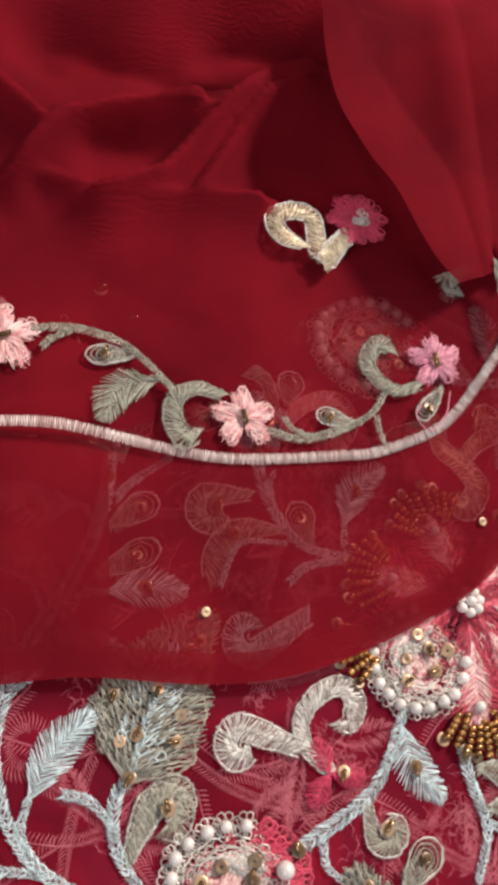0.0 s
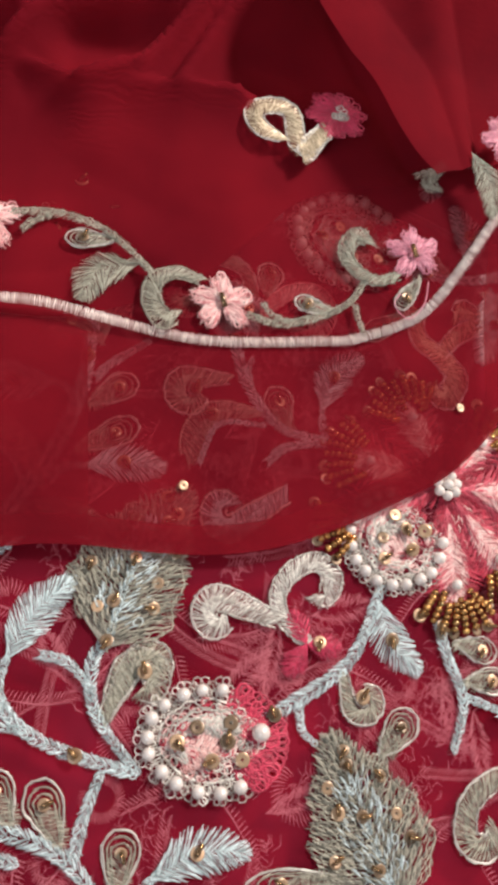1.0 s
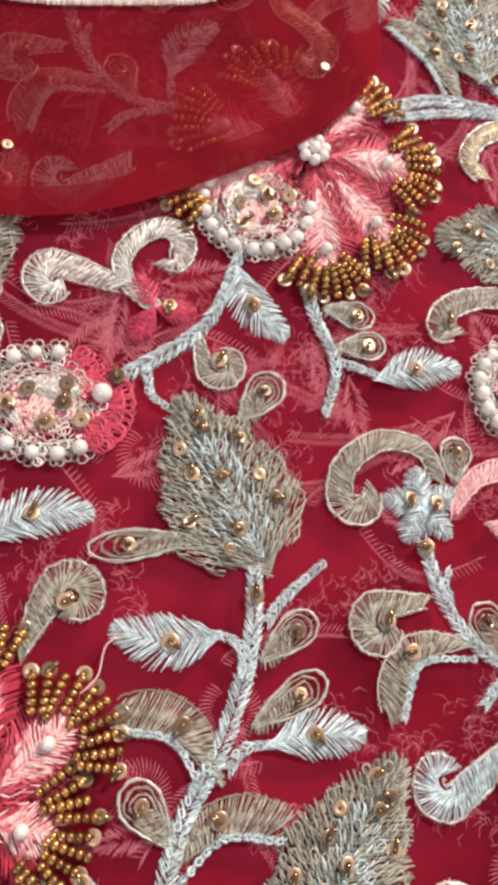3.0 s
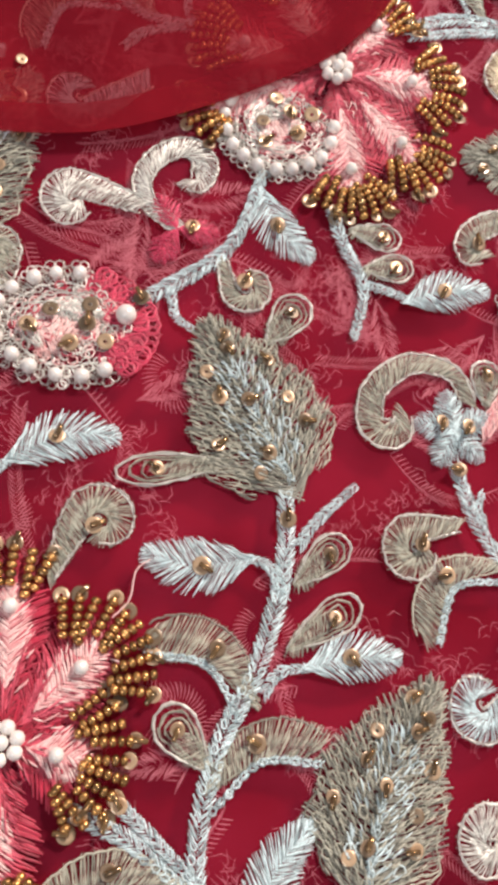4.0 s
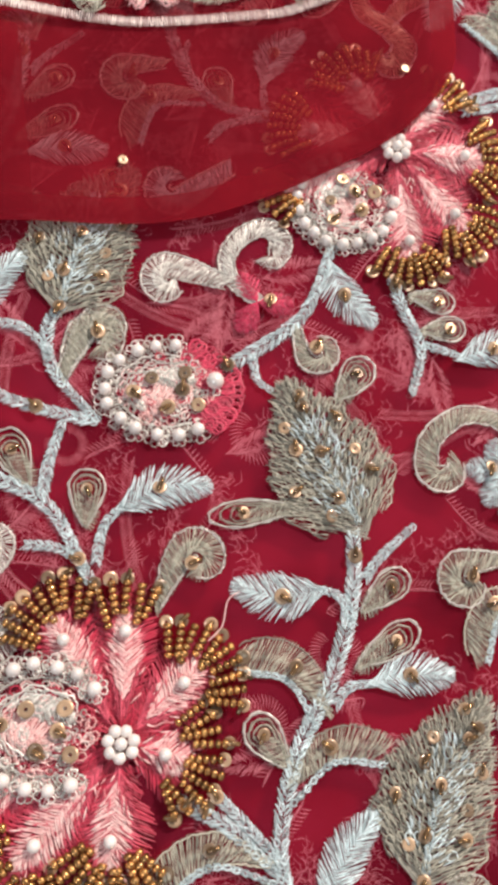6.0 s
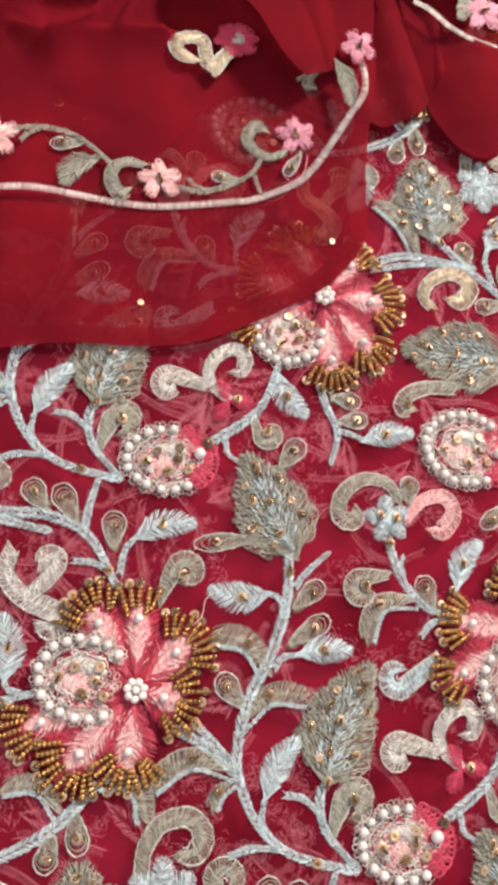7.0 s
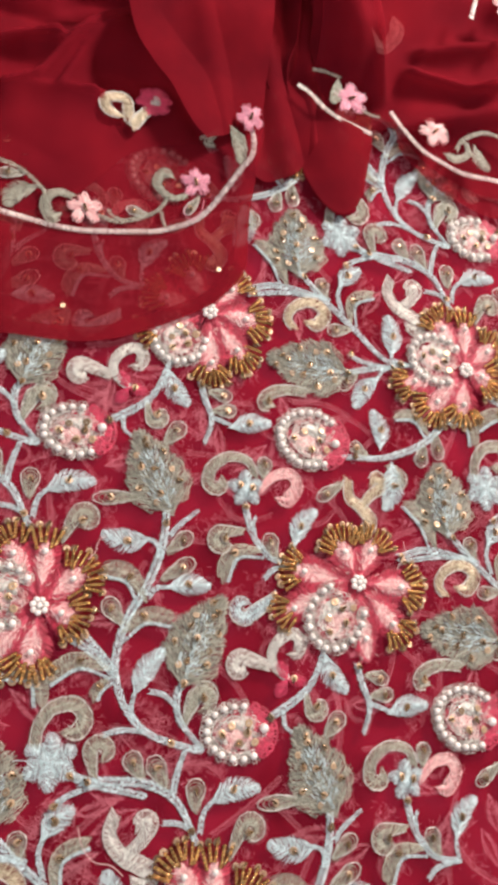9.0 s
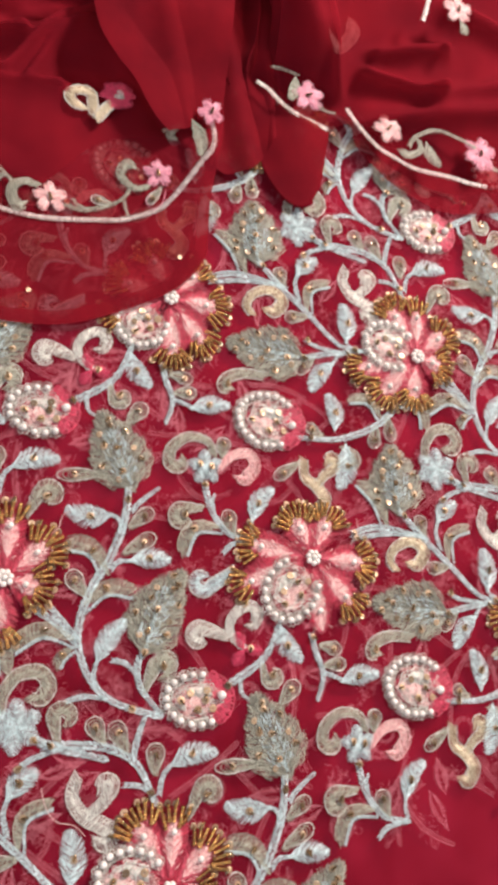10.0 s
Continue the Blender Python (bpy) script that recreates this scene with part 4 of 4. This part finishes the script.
sheet("lip_fold", [(125.3, 226.8), (125.4, 209.0), (125.4, 195.7), (127.8, 182.3), (134.8, 170.5), (142.8, 159.2), (148.2, 145.5), (152.8, 136.3), (157.9, 130.0)],
      [(217.4, 253.6), (212.2, 232.1), (207.8, 211.1), (204.5, 194.2), (201.3, 177.4), (198.1, 164.4), (195.6, 155.1), (192.4, 146.8), (189.0, 141.1)], 120, 80, lip_height, SHADED_THICK_VEIL, scarf)


# tight gathers between the two drapes
def gather_height(x, y, u, v):
    pleat = abs(math.sin(u * 9.5 + 2.2 * v + 3.0 * ripple(x, y, 34, 1.0)))
    return 3 + 6 * v + 13.0 * (1 - pleat) ** 1.8 * (0.3 + 0.7 * v) + 2 * ripple(x, y, 20, 4.0)



sheet("gathered_fold", [(186.4, 141.6), (190.1, 135.3), (198.1, 137.2), (208.8, 143.5), (222.9, 162.0), (235.7, 174.8)],
      [(182.6, 234.9), (196.7, 240.1), (214.6, 245.8), (232.3, 247.8), (253.3, 246.2), (274.9, 244.7)], 120, 70, gather_height, SHADED_THICK_VEIL, scarf)
sheet("inner_fold", [(179.6, 124.0), (186.3, 115.6), (197.5, 115.0), (209.6, 117.8), (226.4, 137.4), (246.2, 163.8)],
      [(188.5, 253.3), (207.0, 259.1), (226.0, 265.1), (248.5, 267.6), (270.9, 265.9), (293.9, 264.2)], 60, 50,
      lambda x, y, u, v: 7 + 3 * v + 2.4 * math.sin(u * 23 + 4 * v), SHADED_THICK_VEIL, scarf)


# loose corner that hangs from the gathers
def corner_height(x, y, u, v):
    return 3.8 + 4.0 * smooth(v * 1.2) + 7.0 * smooth(u * 1.7 - 0.25) * (0.35 + 0.65 * v) + 1.2 * math.sin(u * 9 + 1.0) * v + 0.8 * ripple(x, y, 18, 6.0)


CORNER_TOP = [(213.3, 176.7), (217.1, 171.7), (221.5, 165.7), (230.9, 153.2), (240.0, 145.8), (248.3, 140.9), (256.7, 136.3)]
CORNER_LOW = [(210.6, 152.5), (214.0, 130.0), (219.0, 110.0), (225.5, 98.5), (235.3, 94.0), (246.5, 104.0), (254.5, 122.0)]
sheet("loose_corner", CORNER_LOW, CORNER_TOP, 70, 40, corner_height, SHADED_THICK_VEIL, scarf)
sheet("corner_lining", [(x, y - 0.5) for x, y in CORNER_LOW], CORNER_TOP, 50, 30, lambda x, y, u, v: corner_height(x, y, u, v) - 1.6 - v, SHADED_THICK_VEIL, scarf)

# second drape, beyond the gathers
FOLDS = ((*(288.7, 173.6), *(332.1, 159.2)), (*(332.1, 159.2), *(388.8, 168.1)), (*(297.2, 185.7), *(346.1, 190.9)), (*(272.3, 143.7), *(385.7, 149.8)), (*(260.4, 209.4), *(267.9, 165.1)), (*(354.2, 214.9), *(392.7, 201.2)))


def second_height(x, y, u=0, v=0):
    z = 3.2 + 10 * smooth(v * 3.2) + 14 * smooth((v - 0.25) * 1.5) + 1.6 * ripple(x, y, 22, 8.0)
    z += 32.0 * math.exp(-((x - 250) / 17) ** 2) * smooth((y - 155) / 35)
    for k, crest in enumerate(FOLDS):
        z += ridge(x, y, *crest, 5.0 + (k % 2) * 2, 11.0)
    return z


SECOND_LOW = [(230.5, 171.5), (243.4, 158.0), (260.5, 144.7), (272.9, 141.5), (281.6, 128.5), (295.7, 111.1), (314.3, 97.3), (334.5, 88.9), (371.9, 89.1), (411.6, 90.0)]
SECOND_TOP = [(245.6, 278.2), (268.4, 281.1), (292.0, 284.1), (316.5, 287.2), (341.7, 290.4), (367.8, 293.7), (394.9, 297.1), (423.0, 300.6), (462.0, 305.6), (503.1, 310.7)]
sheet("second_drape", SECOND_LOW, SECOND_TOP, 130, 110, second_height, VEIL, scarf)
sheet("second_under_fold", [(x, y + 14) for x, y in SECOND_LOW], SECOND_TOP, 80, 60, lambda x, y, u, v: second_height(x, y, u, v) * 0.7 + 1.0 * ripple(x, y, 25, 3.0), SHADED_THICK_VEIL, scarf)


# ---- embroidery on the scarf ----
def braid(pts, height, width=3.0):
    """Flat metallic braid couched across with tight stitches."""
    st = Strands()
    c, length = spline(pts, 200)
    d, m = normals(c)
    s = np.linspace(0, 1, 200)
    for u in np.arange(0, 1, 0.62 / length):
        x, y = np.interp(u, s, c[:, 0]), np.interp(u, s, c[:, 1])
        nx, ny = np.interp(u, s, m[:, 0]), np.interp(u, s, m[:, 1])
        dx, dy = ny, -nx
        w = width / 2 * rng.uniform(0.93, 1.08)
        z = height(x, y)
        k = rng.uniform(-0.15, 0.15)
        st.add([(x + nx * w * v + dx * k * v, y + ny * w * v + dy * k * v, z + 0.35 + 0.3 * (1 - v * v)) for v in (-1, -0.4, 0.4, 1)], 0.2, 0.6)
    st.done("braid", BRAID, scarf, "silver-pink metallic braid")


BRAID = thread_material("braid_yarn", (0.36, 0.22, 0.20), (1.0, 0.88, 0.80), 0.34, 0.2)
braid([(-60, 112), (14.3, 103.7), (30.3, 103.4), (43.9, 101.8), (57.7, 97.6), (71.8, 93.0), (86.5, 89.4), (102.2, 88.0), (118.6, 87.4), (129.0, 87.4), (145.9, 91.3), (155.3, 96.6), (166.2, 107.0), (177.0, 118.5), (183.4, 125.0), (185.5, 131.5), (185.2, 140.0)], lambda x, y: max(drape_height(x, y), 6.0 + 0.2 * (y - 88)))
braid([(218.0, 167.4), (224.0, 162.5), (230.9, 153.2), (240.0, 145.8), (248.4, 141.3), (256.1, 137.1)], lambda x, y: 14.6)
n0 = len(MOTIFS)


def scarf_flower(centre, r, mat, colour, petals=5, turn=0.3, spot=True):
    ob, q = motif("scarf_flower", (centre,), colour + " embroidered flower on the chiffon scarf", "embroidered flower", "flowers on the scarf")
    for k in range(petals):
        a = turn + 2 * math.pi * k / petals
        st = Strands()
        a += rng.uniform(-0.15, 0.15)
        for i in range(44):
            v = rng.uniform(-1, 1)
            b = a + 0.6 * v
            q1 = r * (1.08 - 0.5 * v * v) * rng.uniform(0.8, 1.12)
            q0 = r * rng.uniform(0.0, 0.4)
            e = b + rng.uniform(-0.28, 0.28)
            st.add([(q0 * math.cos(b), q0 * math.sin(b), 0.4), (0.5 * (q0 + q1) * math.cos(e), 0.5 * (q0 + q1) * math.sin(e), 0.9 + rng.uniform(0, 0.7)), (q1 * math.cos(b), q1 * math.sin(b), 0.3)], 0.24)
        for i in range(6):
            b = a + rng.uniform(-0.32, 0.32)
            q0 = r * rng.uniform(0.3, 0.75)
            chain_loop(st, q0 * math.cos(b), q0 * math.sin(b), b + rng.uniform(-0.7, 0.7), r * 0.38, 0.8, 0.4, 0.2)
        petal = st.done("petal", mat, ob)
    if not spot:
        st = Strands()
        for i in range(14):
            b = rng.uniform(0, 6.28)
            chain_loop(st, 0.5 * math.cos(b), 0.5 * math.sin(b), b, r * rng.uniform(0.2, 0.4), 1.5, 0.3, 0.17)
        st.done("heart_stitching", SILVER, ob, "silver thread heart")
    if spot:
        placed("bugle_bead", BUGLE_MESH, petal, 0, 0, 2.0, rng.uniform(0, 3), (0.0, math.pi / 2), 1.3)


def scarf_stem(*pts, width=2.6):
    ob, q = motif("scarf_vine", pts, "sage-grey chain-stitched vine on the chiffon scarf", "embroidery", "vines on the scarf")
    st = Strands()
    rope(st, q, width)
    st.done("stitching", SAGE, ob)


def scarf_leaf(base, tip, width, bend):
    (bx, by), (tx, ty) = base, tip
    ob, q = motif("scarf_leaf", (base, ((bx + tx) / 2 - (ty - by) * bend, (by + ty) / 2 + (tx - bx) * bend), tip), "sage-grey satin-stitched leaf on the chiffon scarf", "embroidered leaf", "leaves on the scarf")
    st = Strands()
    herringbone(st, q, lobe(width))
    st.done("blade", SAGE, ob)


scarf_flower((92.6, 99.8), 8.0, CORAL, "coral pink")
scarf_flower((32.9, 126.7), 9.0, CORAL, "coral pink")
scarf_flower((151.3, 111.8), 7.6, ROSE, "rose pink")
scarf_stem((39.7, 129.1), (50.8, 128.6), (62.1, 123.7), (69.4, 115.9), (74.5, 107.9))
scarf_stem((41.9, 122.9), (44.7, 125.4), (50.7, 127.7), width=2.0)
teardrop((66.8, 119.6), (54.4, 120.8), 5.5)
scarf_leaf((70.5, 112.0), (55.0, 101.4), 10.0, -0.22)
scarf_stem((74.7, 109.5), (72.0, 112.4), (68.6, 112.6), width=2.0)
swirl(((88.1, 106.1), (81.6, 109.0), (75.5, 107.0), (73.6, 101.0), (75.9, 95.4), (80.1, 95.9)), 2.6, 6.5, SAGE, "sage-grey")
scarf_stem((98.6, 96.0), (107.8, 92.9), (119.9, 94.5), (129.9, 98.6), (136.0, 105.2))
scarf_stem((104.0, 99.6), (105.8, 95.9), (110.4, 93.5), width=1.8)
scarf_stem((131.2, 98.0), (131.2, 93.5), (131.9, 89.4), width=2.0)
teardrop((124.2, 95.7), (114.8, 99.6), 5.0)
swirl(((146.2, 105.1), (138.9, 104.3), (133.3, 108.5), (131.6, 114.4), (135.9, 118.7), (139.2, 115.5)), 2.2, 5.5, SAGE, "sage-grey")
teardrop((152.1, 103.7), (144.3, 96.2), 5.0)
swirl(((131.8, 151.6), (122.8, 145.1), (121.5, 149.6), (121.6, 157.6), (116.0, 159.9), (110.5, 157.7), (111.2, 152.2), (118.1, 147.3)), 5.5, 5.5, GOLD, "pale gold")
swirl(((131.6, 152.3), (127.4, 147.4), (121.8, 141.8)), 4.0, 6.0, GOLD, "pale gold")
scarf_flower((136.0, 157.1), 8.8, MAGENTA, "magenta", 6, 0.1, False)
# near the gathers
scarf_stem((158.3, 137.9), (169.1, 140.6), (184.7, 141.3))
scarf_leaf((173.1, 138.2), (174.1, 117.4), 7.5, 0.12)
scarf_flower((184.4, 143.4), 7.0, ROSE, "rose pink", 5, 0.6)
swirl(((168.3, 140.5), (162.1, 135.9), (163.6, 131.9)), 2.5, 4.0, SAGE, "sage-grey")
for ob in MOTIFS[n0:]:
    x, y = ob.location.x / MM, ob.location.y / MM
    z = drape_height(x, y)
    gx, gy = (drape_height(x + 6, y) - drape_height(x - 6, y)) / 12, (drape_height(x, y + 6) - drape_height(x, y - 6)) / 12
    lift = 7.5 if x > 172 and y > 125 else 3.0 if y > 148 else 1.2
    ob.matrix_basis = Matrix.Translation((x * MM, y * MM, (z + lift) * MM)) @ Matrix.Rotation(math.atan(gy), 4, "X") @ Matrix.Rotation(-math.atan(gx), 4, "Y")
# on the loose corner and the second drape
n1 = len(MOTIFS)
scarf_flower((246.5, 156.8), 9.0, ROSE, "rose pink", 5, 0.2)
scarf_leaf((240.7, 168.4), (234.3, 154.1), 7.0, 0.1)
scarf_stem((227.3, 175.2), (234.0, 173.7), (242.2, 170.3), width=2.0)
scarf_stem((251.1, 151.0), (254.6, 147.5), (260.1, 145.8), width=2.0)
for ob in MOTIFS[n1:]:
    ob.location.z = 0.0175
n2 = len(MOTIFS)
scarf_flower((294.8, 137.2), 8.5, CORAL, "coral pink", 5, 0.5)
scarf_flower((356.4, 121.9), 10.5, ROSE, "pale rose", 6, 0.1)
scarf_stem((306.0, 125.6), (313.1, 132.6), (328.0, 136.7), (342.7, 131.2), (353.1, 125.0), width=2.8)
swirl(((314.5, 131.4), (314.1, 123.8), (304.8, 120.7), (299.9, 124.4)), 2.6, 5.0, SAGE, "sage-grey")
scarf_leaf((319.3, 128.4), (325.6, 113.0), 8.0, -0.12)
scarf_stem((360.7, 117.1), (365.0, 111.9), (376.0, 109.2), width=2.4)
scarf_flower((348.8, 205.6), 9.0, CORAL, "coral pink", 5, 0.1)
scarf_leaf((349.0, 197.3), (349.7, 189.4), 6.0, 0.1)
swirl(((268.1, 210.5), (271.7, 200.2), (276.1, 192.9), (287.4, 203.2), (289.5, 214.2)), 5.0, 9.0, PALE_PINK, "pale pink")
heights = (15, 13.5, 15, 14, 14, 12.5, 36, 35, 12)
for ob, z in zip(MOTIFS[n2:], heights):
    ob.location.z = (z + 1.5) * MM
braid([(272.0, 151.8), (278.0, 139.9), (286.8, 127.4), (297.4, 119.8), (309.7, 112.6), (330.7, 107.5), (345.7, 102.9), (356.6, 100.6)], lambda x, y: 13.6)
braid([(331.8, 214.5), (327.7, 206.3), (323.0, 197.4)], lambda x, y: 36.0)
# stray sequins that lie on the scarf
for (x, y) in ((75.5, 50.8), (156.1, 64.6)):
    ob = thing("loose_sequin", x, y, "single round copper sequin lying on the chiffon scarf", "sequin", "loose sequins", drape_height(x, y) + 0.6)
    placed("disc", SEQUIN_MESH, ob, 0, 0, 0, 0.5, (0.1, 0.1), 0.7)


# stray ends of yarn
def stray(pts, mat, colour, z=1.5):
    ob, q = motif("loose_thread", pts, "loose " + colour + " thread end lying on the cloth", "thread", "loose threads")
    st = Strands()
    outline(st, q, 0.15, z, 30, 0.05)
    st.done("strand", mat, ob)


stray(((63.2, 30.3), (67.6, 33.1), (70.6, 36.9)), SILVER_BLUE, "silver-blue")
stray(((51.0, -182.2), (51.8, -190.8), (55.7, -197.7), (62.7, -201.0), (66.9, -206.4)), PALE_PINK, "pale pink")
stray(((27.9, -150.7), (32.8, -151.6), (36.3, -155.0)), SILVER_BLUE, "silver-blue")
stray(((70.6, -71.5), (74.5, -68.9), (77.0, -63.7), (80.2, -62.1)), PALE_PINK, "pale pink")
stray(((222.1, -99.9), (228.5, -93.7), (229.2, -86.5)), PALE_PINK, "pale pink")
n3 = len(MOTIFS)
stray(((154.5, 102.8), (151.4, 95.7), (145.5, 91.4), (142.2, 95.9), (144.9, 99.6)), ROSE, "rose pink", 0.4)
for ob in MOTIFS[n3:]:
    ob.location.z = (drape_height(ob.location.x / MM, ob.location.y / MM) + 0.6) * MM
